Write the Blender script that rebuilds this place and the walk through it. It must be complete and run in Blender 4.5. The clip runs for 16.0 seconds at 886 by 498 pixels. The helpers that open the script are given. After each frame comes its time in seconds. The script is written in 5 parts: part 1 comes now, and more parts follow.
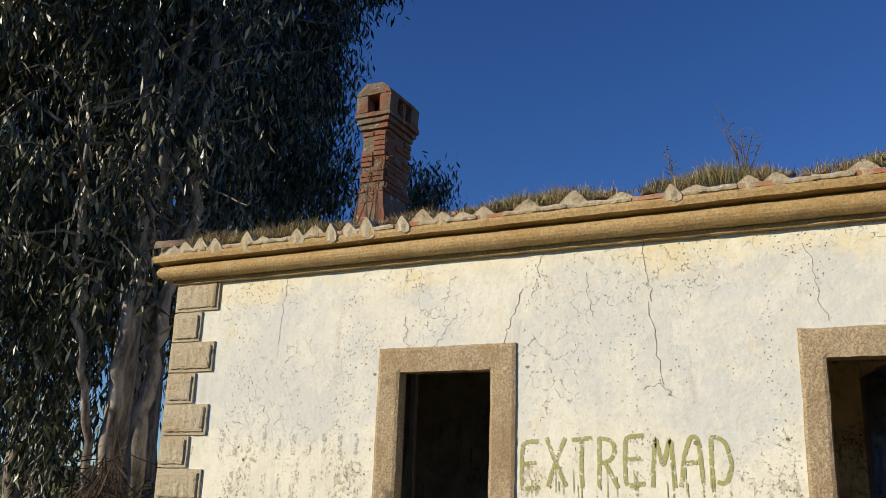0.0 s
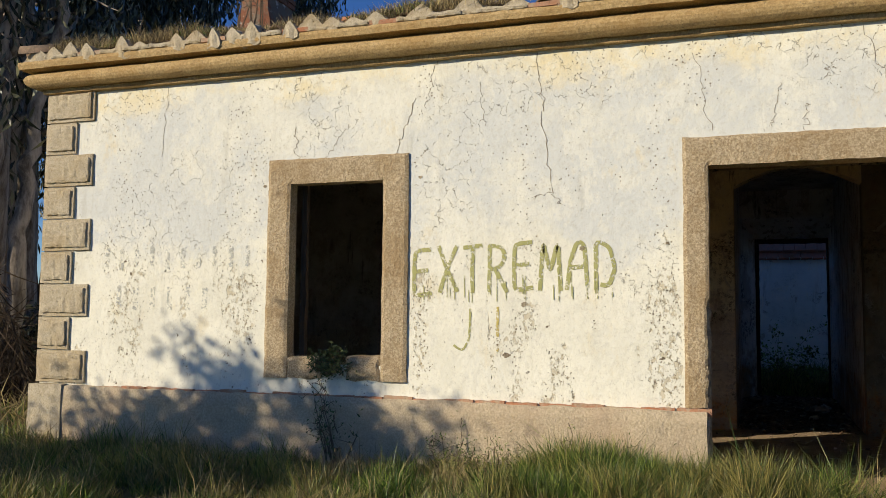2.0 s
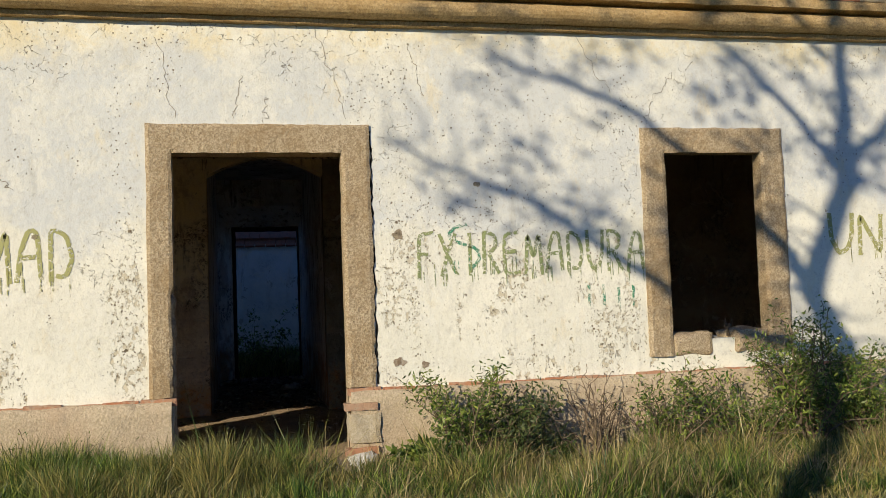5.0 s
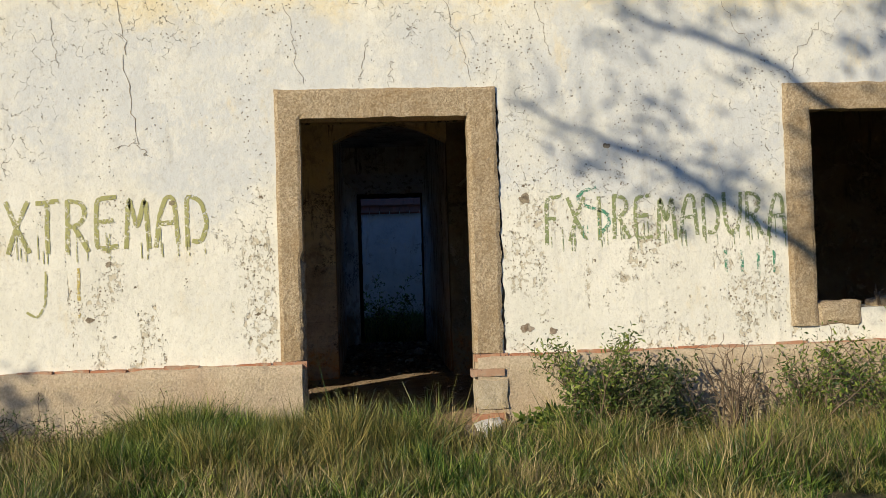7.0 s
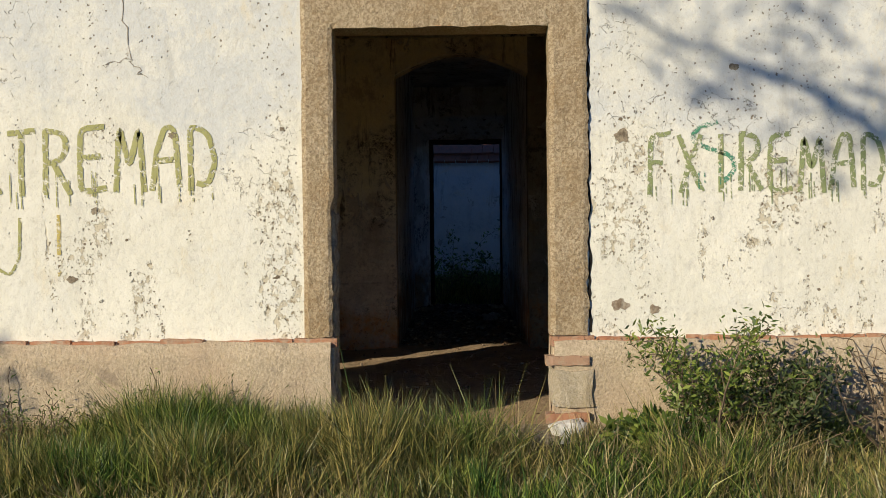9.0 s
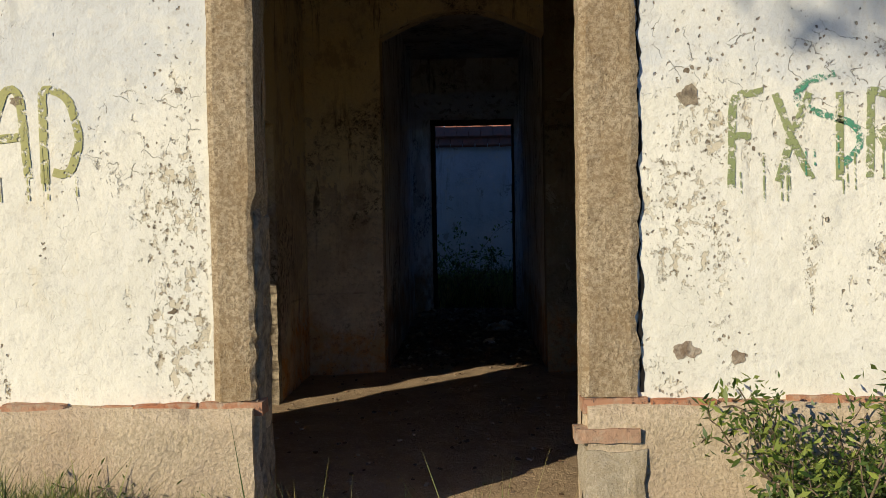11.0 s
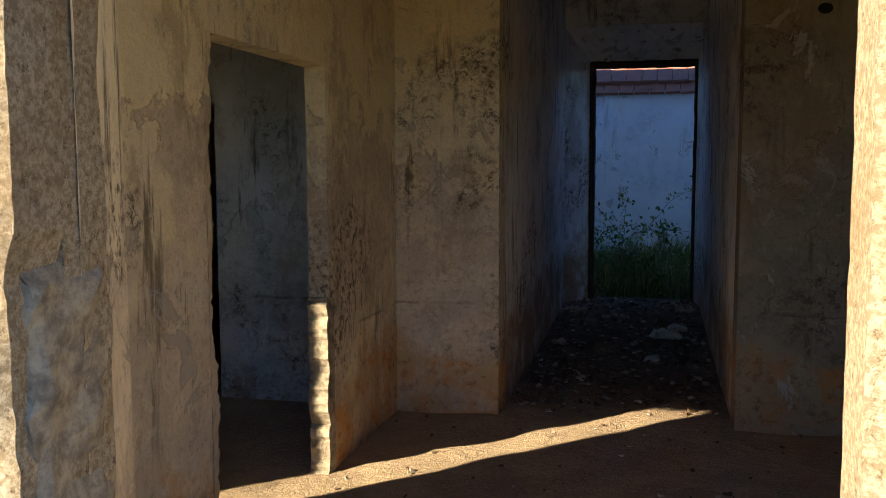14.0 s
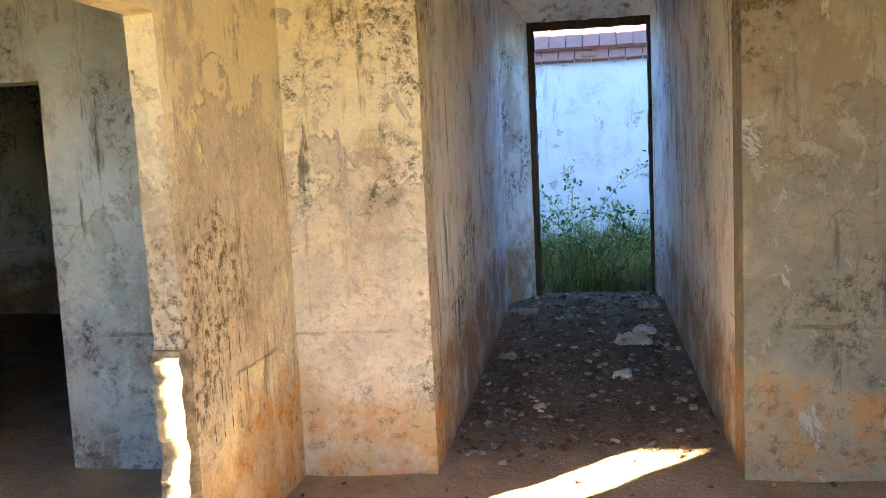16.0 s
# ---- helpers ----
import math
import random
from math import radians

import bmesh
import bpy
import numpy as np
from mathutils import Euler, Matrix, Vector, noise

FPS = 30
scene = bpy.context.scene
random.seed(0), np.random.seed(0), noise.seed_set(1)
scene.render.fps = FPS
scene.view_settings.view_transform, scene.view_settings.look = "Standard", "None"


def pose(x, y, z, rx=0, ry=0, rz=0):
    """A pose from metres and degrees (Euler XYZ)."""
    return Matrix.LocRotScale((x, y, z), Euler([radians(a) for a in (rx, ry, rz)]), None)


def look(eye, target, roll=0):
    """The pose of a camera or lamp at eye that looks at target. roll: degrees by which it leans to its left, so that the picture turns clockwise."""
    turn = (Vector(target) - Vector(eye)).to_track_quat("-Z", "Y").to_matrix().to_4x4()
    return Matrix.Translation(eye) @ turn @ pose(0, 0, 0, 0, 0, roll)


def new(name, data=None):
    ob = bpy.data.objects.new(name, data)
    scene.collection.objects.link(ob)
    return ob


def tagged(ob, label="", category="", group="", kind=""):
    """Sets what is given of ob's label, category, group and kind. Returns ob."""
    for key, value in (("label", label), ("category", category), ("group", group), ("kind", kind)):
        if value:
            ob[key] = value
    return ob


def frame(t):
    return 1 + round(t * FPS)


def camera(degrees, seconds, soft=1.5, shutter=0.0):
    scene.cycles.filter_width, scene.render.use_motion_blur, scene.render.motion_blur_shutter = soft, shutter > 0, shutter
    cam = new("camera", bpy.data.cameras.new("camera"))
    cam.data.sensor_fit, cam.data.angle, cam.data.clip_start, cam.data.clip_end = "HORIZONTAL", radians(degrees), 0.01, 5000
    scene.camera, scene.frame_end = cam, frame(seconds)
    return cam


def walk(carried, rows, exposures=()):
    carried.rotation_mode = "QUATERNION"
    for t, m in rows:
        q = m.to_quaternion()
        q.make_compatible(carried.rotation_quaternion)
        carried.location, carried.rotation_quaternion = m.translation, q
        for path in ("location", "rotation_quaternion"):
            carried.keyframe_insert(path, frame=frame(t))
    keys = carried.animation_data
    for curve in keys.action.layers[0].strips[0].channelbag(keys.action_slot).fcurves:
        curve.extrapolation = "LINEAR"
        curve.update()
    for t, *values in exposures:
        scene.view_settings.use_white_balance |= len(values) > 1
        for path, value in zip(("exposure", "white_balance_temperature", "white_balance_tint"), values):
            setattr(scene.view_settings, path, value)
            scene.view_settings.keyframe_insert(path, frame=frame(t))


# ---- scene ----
cam = camera(52.4, 16.0, soft=0.8)
METRES, EYE, TILT, LEAN, TURN = 8.0, 1.5, 0.0, 0.0, 26.8
ROWS = [
    (0.0, 0.0, 0.0, 0.0, -0.54, 15.67, -1.91),
    (0.5, -0.003, 0.0015, -0.0003, 0.23, 14.4, -1.77),
    (1.0, -0.0055, 0.0046, -0.0043, -0.12, 10.62, -1.52),
    (1.5, -0.0071, 0.0078, -0.0094, -2.0, 6.32, -1.18),
    (2.0, -0.0053, 0.0112, -0.0117, -7.55, 4.56, -0.58),
    (2.5, -0.0015, 0.0122, -0.0122, -15.09, 4.25, -0.08),
    (3.0, 0.0039, 0.0122, -0.0113, -22.81, 4.0, 0.45),
    (3.5, 0.0114, 0.0116, -0.0106, -30.54, 3.97, 1.16),
    (4.0, 0.0186, 0.0077, -0.0102, -37.29, 3.92, 1.76),
    (4.2, 0.0200, 0.0070, -0.0102, -39.7, 3.8, 1.95),
    (6.5, 0.0218, 0.0132, -0.0123, -34.07, 2.2, 2.16),
    (7.0, 0.025, 0.0243, -0.0129, -31.39, 1.55, 1.87),
    (7.5, 0.054, 0.0536, -0.015, -28.53, 1.05, 1.56),
    (8.0, 0.0854, 0.0855, -0.0146, -25.9, -0.09, 0.78),
    (8.5, 0.1124, 0.1354, -0.0134, -25.93, -0.84, 0.59),
    (11.0, 0.2622, 0.3914, 0.0004, -24.93, -2.06, 1.0),
    (11.5, 0.2879, 0.4352, 0.002, -23.67, -2.31, 0.63),
    (12.0, 0.3097, 0.4818, 0.0103, -22.64, -2.38, 1.35),
    (12.5, 0.3363, 0.5222, 0.0101, -20.67, -2.82, 1.42),
    (13.0, 0.3701, 0.5665, 0.0196, -17.88, -3.5, 0.27),
    (13.5, 0.3957, 0.6146, 0.0222, -15.41, -3.42, -0.08),
    (14.0, 0.4154, 0.6523, 0.0289, -13.63, -5.42, 0.16),
    (14.5, 0.4403, 0.6996, 0.0288, -12.1, -7.52, -0.48),
    (15.0, 0.4508, 0.7277, 0.0356, -12.85, -7.32, -0.22),
    (15.5, 0.4561, 0.7744, 0.0343, -16.84, -6.66, 1.46),
    (16.0, 0.4741, 0.8217, 0.0276, -17.86, -6.53, 2.68),
]
EXPO = [(0.0, 0.14, 6500, 10), (12.0, 0.17, 6500, 10), (13.0, 0.45, 6600, 10), (13.5, 0.85, 6600, 10), (14.0, 2.2, 6900, 10), (14.5, 4.4, 10800, 12), (15.0, 4.85, 13500, 13), (15.5, 5.05, 11600, 12), (16.0, 5.3, 7800, 6)]
walk(cam, [(t, pose(0, 0, EYE, TILT, LEAN, TURN) @ pose(METRES * x, METRES * y, METRES * z, 90 + pitch, roll, yaw)) for t, x, y, z, yaw, pitch, roll in ROWS], EXPO)

# ---- light: a low winter sun from behind, over the walker's left shoulder ----
SUN_WAY = Vector((1.845, 1.85, -1.0)).normalized()
world = bpy.data.worlds.new("sky_world")
scene.world = world
world.use_nodes = True
wn, wl = world.node_tree.nodes, world.node_tree.links
sky = wn.new("ShaderNodeTexSky")
sky.sky_type, sky.sun_disc = "NISHITA", False
sky.sun_elevation = math.asin(-SUN_WAY.z)
sky.sun_rotation = math.atan2(-SUN_WAY.x, -SUN_WAY.y)
sky.air_density, sky.dust_density, sky.ozone_density = 1.0, 0.0, 5.0
sky.altitude = 1200
deep = wn.new("ShaderNodeHueSaturation")
deep.inputs["Hue"].default_value, deep.inputs["Saturation"].default_value = 0.513, 1.15
wl.new(sky.outputs[0], deep.inputs["Color"])
wl.new(deep.outputs[0], wn["Background"].inputs[0])
wn["Background"].inputs[1].default_value = 0.094
sun = new("sun", bpy.data.lights.new("sun", "SUN"))
sun.data.energy, sun.data.angle, sun.data.color = 4.5, radians(0.5), (1.0, 0.882, 0.672)
sun.matrix_world = look((-30, -30, 20), Vector((-30, -30, 20)) + SUN_WAY)


# ---- materials ----
class Mat:
    """A small node builder round a Principled surface."""

    def __init__(self, name, rough=0.9):
        self.m = bpy.data.materials.new(name)
        self.m.use_nodes = True
        self.n, self.l = self.m.node_tree.nodes, self.m.node_tree.links
        self.b = self.n["Principled BSDF"]
        self.b.inputs["Roughness"].default_value = rough
        self.b.inputs["Specular IOR Level"].default_value = 0.25
        self.pos = self.n.new("ShaderNodeNewGeometry").outputs["Position"]

    def put(self, socket, value):
        if hasattr(value, "is_output"):
            self.l.new(value, socket)
        elif isinstance(value, tuple) and len(value) == 3 and socket.type == "RGBA":
            socket.default_value = (*value, 1)
        else:
            socket.default_value = value

    def noise(self, scale, detail=4, rough=0.6, stretch=(1, 1, 1), distort=0.0, at=None):
        mp = self.n.new("ShaderNodeMapping")
        mp.inputs["Scale"].default_value = stretch
        self.l.new(at or self.pos, mp.inputs["Vector"])
        t = self.n.new("ShaderNodeTexNoise")
        self.l.new(mp.outputs[0], t.inputs["Vector"])
        for k, v in (("Scale", scale), ("Detail", detail), ("Roughness", rough), ("Distortion", distort)):
            t.inputs[k].default_value = v
        return t.outputs["Fac"]

    def voronoi(self, scale, feature="F1", out="Distance", at=None, randomness=1.0):
        t = self.n.new("ShaderNodeTexVoronoi")
        t.feature = feature
        t.inputs["Scale"].default_value = scale
        t.inputs["Randomness"].default_value = randomness
        self.l.new(at or self.pos, t.inputs["Vector"])
        return t.outputs[out]

    def ramp(self, fac, a, b, lo=0.0, hi=1.0):
        t = self.n.new("ShaderNodeMapRange")
        t.interpolation_type = "SMOOTHSTEP"
        self.put(t.inputs["Value"], fac)
        for k, v in (("From Min", a), ("From Max", b), ("To Min", lo), ("To Max", hi)):
            t.inputs[k].default_value = v
        return t.outputs[0]

    def math(self, op, a, b=0.0):
        t = self.n.new("ShaderNodeMath")
        t.operation = op
        self.put(t.inputs[0], a)
        self.put(t.inputs[1], b)
        return t.outputs[0]

    def mix(self, fac, a, b, how="MIX"):
        t = self.n.new("ShaderNodeMix")
        t.data_type, t.blend_type = "RGBA", how
        self.put(t.inputs[0], fac)
        self.put(t.inputs[6], a)
        self.put(t.inputs[7], b)
        return t.outputs[2]

    def z(self):
        t = self.n.new("ShaderNodeSeparateXYZ")
        self.l.new(self.pos, t.inputs[0])
        return t.outputs["Z"]

    def x(self):
        t = self.n.new("ShaderNodeSeparateXYZ")
        self.l.new(self.pos, t.inputs[0])
        return t.outputs["X"]

    def warp(self, scale, amount):
        t = self.n.new("ShaderNodeTexNoise")
        t.inputs["Scale"].default_value = scale
        t.inputs["Detail"].default_value = 5
        self.l.new(self.pos, t.inputs["Vector"])
        v = self.n.new("ShaderNodeVectorMath")
        v.operation = "MULTIPLY_ADD"
        self.l.new(t.outputs["Color"], v.inputs[0])
        v.inputs[1].default_value = (amount,) * 3
        self.l.new(self.pos, v.inputs[2])
        return v.outputs[0]

    def random(self, island=False):
        if island:
            return self.n.new("ShaderNodeNewGeometry").outputs["Random Per Island"]
        return self.n.new("ShaderNodeObjectInfo").outputs["Random"]

    def bump(self, height, dist, strength=1.0):
        t = self.n.new("ShaderNodeBump")
        t.inputs["Strength"].default_value, t.inputs["Distance"].default_value = strength, dist
        self.put(t.inputs["Height"], height)
        self.l.new(t.outputs[0], self.b.inputs["Normal"])

    def done(self, colour):
        self.put(self.b.inputs["Base Color"], colour)
        return self.m


def limewash():
    k = Mat("limewash_facade", 0.95)
    zz, xx = k.z(), k.x()
    uneven = k.math("MULTIPLY", k.math("SUBTRACT", k.noise(1.1, 6, 0.7), 0.5), 1.5)
    zw = k.math("ADD", zz, uneven)
    # a cooler second coat over the upper wall, cream below, a yellow tide under the cornice
    col = k.mix(k.ramp(k.noise(1.7, 6, 0.7), 0.40, 0.60), (0.83, 0.80, 0.675), (0.76, 0.735, 0.62))
    coat = k.math("MULTIPLY", k.ramp(zw, 1.95, 2.2), k.ramp(zw, 3.62, 3.45))
    col = k.mix(k.math("MULTIPLY", coat, k.ramp(k.noise(1.3, 6, 0.72), 0.36, 0.56, 0.25, 0.95)), col, (0.645, 0.655, 0.625))
    col = k.mix(k.ramp(k.noise(2.6, 6, 0.74, (1, 1, 0.7)), 0.53, 0.60, 0, 0.55), col, (0.80, 0.78, 0.68))
    col = k.mix(k.ramp(k.noise(2.0, 6, 0.72, (1, 1, 0.5)), 0.57, 0.70, 0, 0.6), col, (0.74, 0.64, 0.43))
    col = k.mix(k.math("MULTIPLY", k.ramp(zw, 3.3, 3.8), k.ramp(k.noise(2.6, 6, 0.75), 0.42, 0.60, 0.0, 0.65)), col, (0.76, 0.63, 0.35))
    col = k.mix(k.ramp(k.noise(4.0, 7, 0.75, (1, 1, 0.14)), 0.55, 0.72, 0, 0.5), col, (0.50, 0.48, 0.41))
    col = k.mix(k.ramp(k.noise(34, 5, 0.8), 0.5, 0.72, 0, 0.5), col, (0.5, 0.46, 0.38))
    col = k.mix(k.ramp(k.noise(9, 8, 0.8), 0.54, 0.66, 0, 0.35), col, (0.52, 0.50, 0.44))
    # worn columns beside the openings
    worn = k.math("MULTIPLY", k.ramp(k.noise(1.6, 5, 0.7, (1.5, 1, 0.4)), 0.47, 0.60), 0.75)
    for cx, w in ((-0.82, 0.22), (1.36, 0.4), (-1.95, 0.22), (-2.85, 0.25), (2.3, 0.5), (3.35, 0.3), (-4.7, 0.35), (-6.0, 0.5)):
        d = k.math("ABSOLUTE", k.math("SUBTRACT", k.math("ADD", xx, k.math("MULTIPLY", uneven, 0.25)), cx))
        worn = k.math("MAXIMUM", worn, k.ramp(d, 0.0, w, 0.75, 0))
    worn = k.math("MULTIPLY", worn, k.ramp(k.noise(2.9, 5, 0.7, (1, 1, 0.7)), 0.40, 0.58, 0.25, 1.0))
    low = k.ramp(zw, 2.3, 1.8)
    worn_low = k.math("MULTIPLY", worn, low)
    at, at2 = k.warp(17, 0.07), k.warp(34, 0.035)
    scabs = k.math("MULTIPLY", k.ramp(k.noise(21, 5, 0.68, (1, 1, 0.9)), 0.54, 0.57), k.ramp(worn_low, 0.36, 0.6))
    crumbs = k.math("MULTIPLY", k.ramp(k.noise(34, 6, 0.72, (1, 1, 0.8)), 0.60, 0.625), k.ramp(k.math("ADD", k.math("MULTIPLY", k.math("ADD", worn, k.math("MULTIPLY", worn_low, 2.0)), 0.33), k.noise(3.5, 4, 0.7)), 0.78, 1.12))
    size = k.ramp(k.noise(5.5, 3, 0.7), 0.42, 0.66, 0.02, 0.17)
    pits = k.math("MULTIPLY", k.math("LESS_THAN", k.voronoi(10.0, at=at), size), k.ramp(k.math("ADD", worn_low, k.noise(2.7, 4, 0.75)), 0.58, 0.82))
    pin = k.math("MULTIPLY", k.ramp(k.voronoi(27, at=at2), 0.13, 0.20, 1, 0), k.ramp(k.math("ADD", k.math("MULTIPLY", worn, 0.7), k.noise(4.1, 4, 0.75)), 0.60, 0.86))
    craze = k.math("MULTIPLY", k.ramp(k.voronoi(5.5, "DISTANCE_TO_EDGE", at=k.warp(8, 0.22)), 0.0, 0.016, 1, 0), k.ramp(k.noise(1.15, 4, 0.6), 0.49, 0.60))
    craze = k.math("MULTIPLY", craze, k.ramp(k.noise(16, 4, 0.7), 0.44, 0.58, 0, 0.85))
    craze = k.math("MULTIPLY", craze, k.ramp(zw, 1.5, 2.2, 0.15, 1.0))
    col = k.mix(k.math("MULTIPLY", scabs, 0.7), col, (0.54, 0.46, 0.31))
    col = k.mix(k.math("MULTIPLY", crumbs, 0.9), col, (0.42, 0.345, 0.225))
    col = k.mix(k.math("MULTIPLY", pin, 0.9), col, (0.24, 0.19, 0.13))
    col = k.mix(pits, col, k.mix(k.noise(40, 4, 0.7), (0.07, 0.055, 0.04), (0.34, 0.27, 0.18)))
    col = k.mix(craze, col, (0.27, 0.23, 0.17))
    h = k.math("ADD", k.math("MULTIPLY", k.noise(6, 7, 0.62), 0.75), k.math("MULTIPLY", k.noise(70, 4, 0.7), 0.10))
    cut = k.math("ADD", k.math("MULTIPLY", pits, 1.0), k.math("ADD", k.math("MULTIPLY", crumbs, 0.5), k.math("MULTIPLY", craze, 0.4)))
    cut = k.math("ADD", cut, k.math("ADD", k.math("MULTIPLY", scabs, 0.22), k.math("MULTIPLY", pin, 0.4)))
    k.bump(k.math("SUBTRACT", h, cut), 0.02, 0.9)
    return k.done(col)


def granite(name, c1, c2, c3, grain=60):
    k = Mat(name, 0.92)
    g = k.noise(grain, 7, 0.82)
    col = k.mix(k.ramp(g, 0.44, 0.57), c1, c2)
    col = k.mix(k.ramp(k.noise(grain * 0.8, 6, 0.85, (1.3, 1, 1)), 0.555, 0.62, 0, 0.8), col, c3)
    col = k.mix(k.ramp(k.noise(grain * 1.1, 5, 0.8, (1, 1.2, 0.8)), 0.57, 0.64, 0, 0.6), col, (c2[0] * 1.25, c2[1] * 1.25, c2[2] * 1.25))
    col = k.mix(k.ramp(k.noise(2.2, 5, 0.65), 0.4, 0.7, 0, 0.5), col, (c1[0] * 0.85, c1[1] * 0.72, c1[2] * 0.5))
    col = k.mix(k.ramp(k.noise(6, 6, 0.75), 0.58, 0.72, 0, 0.4), col, (0.16, 0.125, 0.09))
    k.bump(k.math("ADD", g, k.math("MULTIPLY", k.noise(14, 4, 0.6), 0.4)), 0.014, 1.0)
    return k.done(col)


def plinth_render():
    k = Mat("plinth_render", 0.95)
    col = k.mix(k.ramp(k.noise(60, 4, 0.7), 0.35, 0.65), (0.44, 0.355, 0.235), (0.60, 0.49, 0.34))
    col = k.mix(k.ramp(k.noise(1.9, 5, 0.65), 0.42, 0.66, 0, 0.4), col, (0.46, 0.32, 0.21))
    col = k.mix(k.ramp(k.noise(5, 5, 0.7), 0.55, 0.72, 0, 0.6), col, (0.24, 0.19, 0.14))
    k.bump(k.math("ADD", k.noise(55, 4, 0.7), k.math("MULTIPLY", k.noise(7, 5), 1.3)), 0.014, 0.8)
    return k.done(col)


def old_plaster(name, top1, top2, stain, dado, edge, dado_z=0.55, mid=None, mid_z=1.85, grime=0.55):
    """Damp old plaster: paint above, bare patchy coat (mid) up to mid_z, a rusty splash band at the foot."""
    k = Mat(name, 0.9)
    zz = k.z()
    rag = k.math("SUBTRACT", k.noise(1.5, 7, 0.68), 0.5)
    col = k.mix(k.ramp(k.noise(1.5, 6, 0.66), 0.38, 0.60), top1, top2)
    ledge = 0.0
    if mid:
        zm = k.math("ADD", zz, k.math("MULTIPLY", rag, 2.6))
        bare = k.math("MULTIPLY", k.ramp(zm, mid_z + 0.03, mid_z - 0.03), k.ramp(k.noise(0.8, 4, 0.6), 0.36, 0.42))
        mcol = k.mix(k.ramp(k.noise(3.2, 7, 0.74), 0.42, 0.60), mid, (mid[0] * 1.3, mid[1] * 1.3, mid[2] * 1.25))
        mcol = k.mix(k.ramp(k.noise(26, 6, 0.8), 0.50, 0.66, 0, 0.6), mcol, (mid[0] * 0.55, mid[1] * 0.5, mid[2] * 0.45))
        col = k.mix(k.math("MULTIPLY", bare, 0.9), col, mcol)
        ledge = bare
    wet = k.ramp(k.noise(0.9, 3, 0.5), 0.38, 0.58)
    drip = k.noise(7.5, 8, 0.74, (1, 1, 0.13))
    col = k.mix(k.math("MULTIPLY", k.ramp(drip, 0.54, 0.64), k.math("MULTIPLY", wet, 0.9)), col, stain)
    cloud = k.ramp(k.noise(2.6, 8, 0.78, (1, 1, 0.7)), 0.51, 0.61, 0, grime)
    col = k.mix(cloud, col, (stain[0] * 2.4, stain[1] * 2.15, stain[2] * 2.0))
    col = k.mix(k.ramp(k.noise(3.7, 6, 0.7, distort=1.5), 0.59, 0.63, 0, 0.6 * (1 - grime)), col, (0.80, 0.74, 0.61))
    fine = k.noise(60, 4, 0.8)
    col = k.mix(k.ramp(fine, 0.4, 0.75, 0, 0.25), col, (stain[0] * 3, stain[1] * 2.8, stain[2] * 2.6))
    mould = k.math("MULTIPLY", k.ramp(k.noise(22, 7, 0.8), 0.47, 0.60), k.ramp(k.noise(1.5, 4, 0.6), 0.52, 0.64))
    col = k.mix(k.math("MULTIPLY", mould, min(0.9, 2 * grime)), col, (0.075, 0.06, 0.04))
    zd = k.math("ADD", zz, k.math("MULTIPLY", rag, 1.3))
    zd = k.math("ADD", zd, k.math("MULTIPLY", k.math("SUBTRACT", k.noise(9, 6, 0.7), 0.5), 0.3))
    dd = k.ramp(zd, dado_z - 0.16, dado_z + 0.10, 1, 0)
    low = k.mix(k.ramp(k.noise(4.5, 6, 0.72), 0.40, 0.60), dado, edge)
    low = k.mix(k.ramp(k.noise(17, 6, 0.75), 0.52, 0.62, 0, 0.7), low, (dado[0] * 0.4, dado[1] * 0.36, dado[2] * 0.4))
    col = k.mix(k.math("MULTIPLY", dd, k.ramp(k.noise(2.6, 7, 0.75), 0.34, 0.56, 0.35, 1.0)), col, low)
    # a scored line round the room at the old dado's height, and fine cracks
    zl = k.math("ADD", zz, k.math("MULTIPLY", k.math("SUBTRACT", k.noise(3, 4, 0.6), 0.5), 0.05))
    line = k.math("MULTIPLY", k.ramp(k.math("ABSOLUTE", k.math("SUBTRACT", zl, 0.82)), 0.003, 0.012, 0.45, 0), k.ramp(k.noise(1.9, 4, 0.6), 0.52, 0.60))
    crack = k.math("MULTIPLY", k.ramp(k.voronoi(2.4, "DISTANCE_TO_EDGE", at=k.warp(5, 0.45)), 0.0, 0.007, 0.7, 0), k.ramp(k.noise(1.6, 3), 0.55, 0.63))
    col = k.mix(k.math("MULTIPLY", k.math("MAXIMUM", line, crack), 0.7), col, (stain[0] * 0.9, stain[1] * 0.9, stain[2] * 0.9))
    fl = k.ramp(k.noise(2.7, 7, 0.72, distort=0.8), 0.60, 0.612)
    col = k.mix(k.math("MULTIPLY", fl, 0.75), col, (0.46, 0.41, 0.34))
    h = k.math("ADD", k.math("MULTIPLY", k.noise(5, 6, 0.65), 1.0), k.math("MULTIPLY", k.noise(45, 4, 0.7), 0.16))
    h = k.math("SUBTRACT", h, k.math("ADD", k.math("MULTIPLY", fl, 0.4), k.math("MULTIPLY", ledge, 0.3)))
    h = k.math("SUBTRACT", h, k.math("MULTIPLY", k.math("MAXIMUM", line, crack), 0.5))
    k.bump(h, 0.03, 0.9)
    return k.done(col)


def earth(name, a, b, c, scale=3.0, bump=0.03):
    k = Mat(name, 1.0)
    col = k.mix(k.ramp(k.noise(scale, 6, 0.7), 0.35, 0.65), a, b)
    col = k.mix(k.ramp(k.noise(scale * 12, 5, 0.75), 0.52, 0.7), col, c)
    k.bump(k.math("ADD", k.noise(scale * 4, 6, 0.7), k.math("MULTIPLY", k.noise(scale * 30, 4), 0.3)), bump, 0.9)
    return k.done(col)


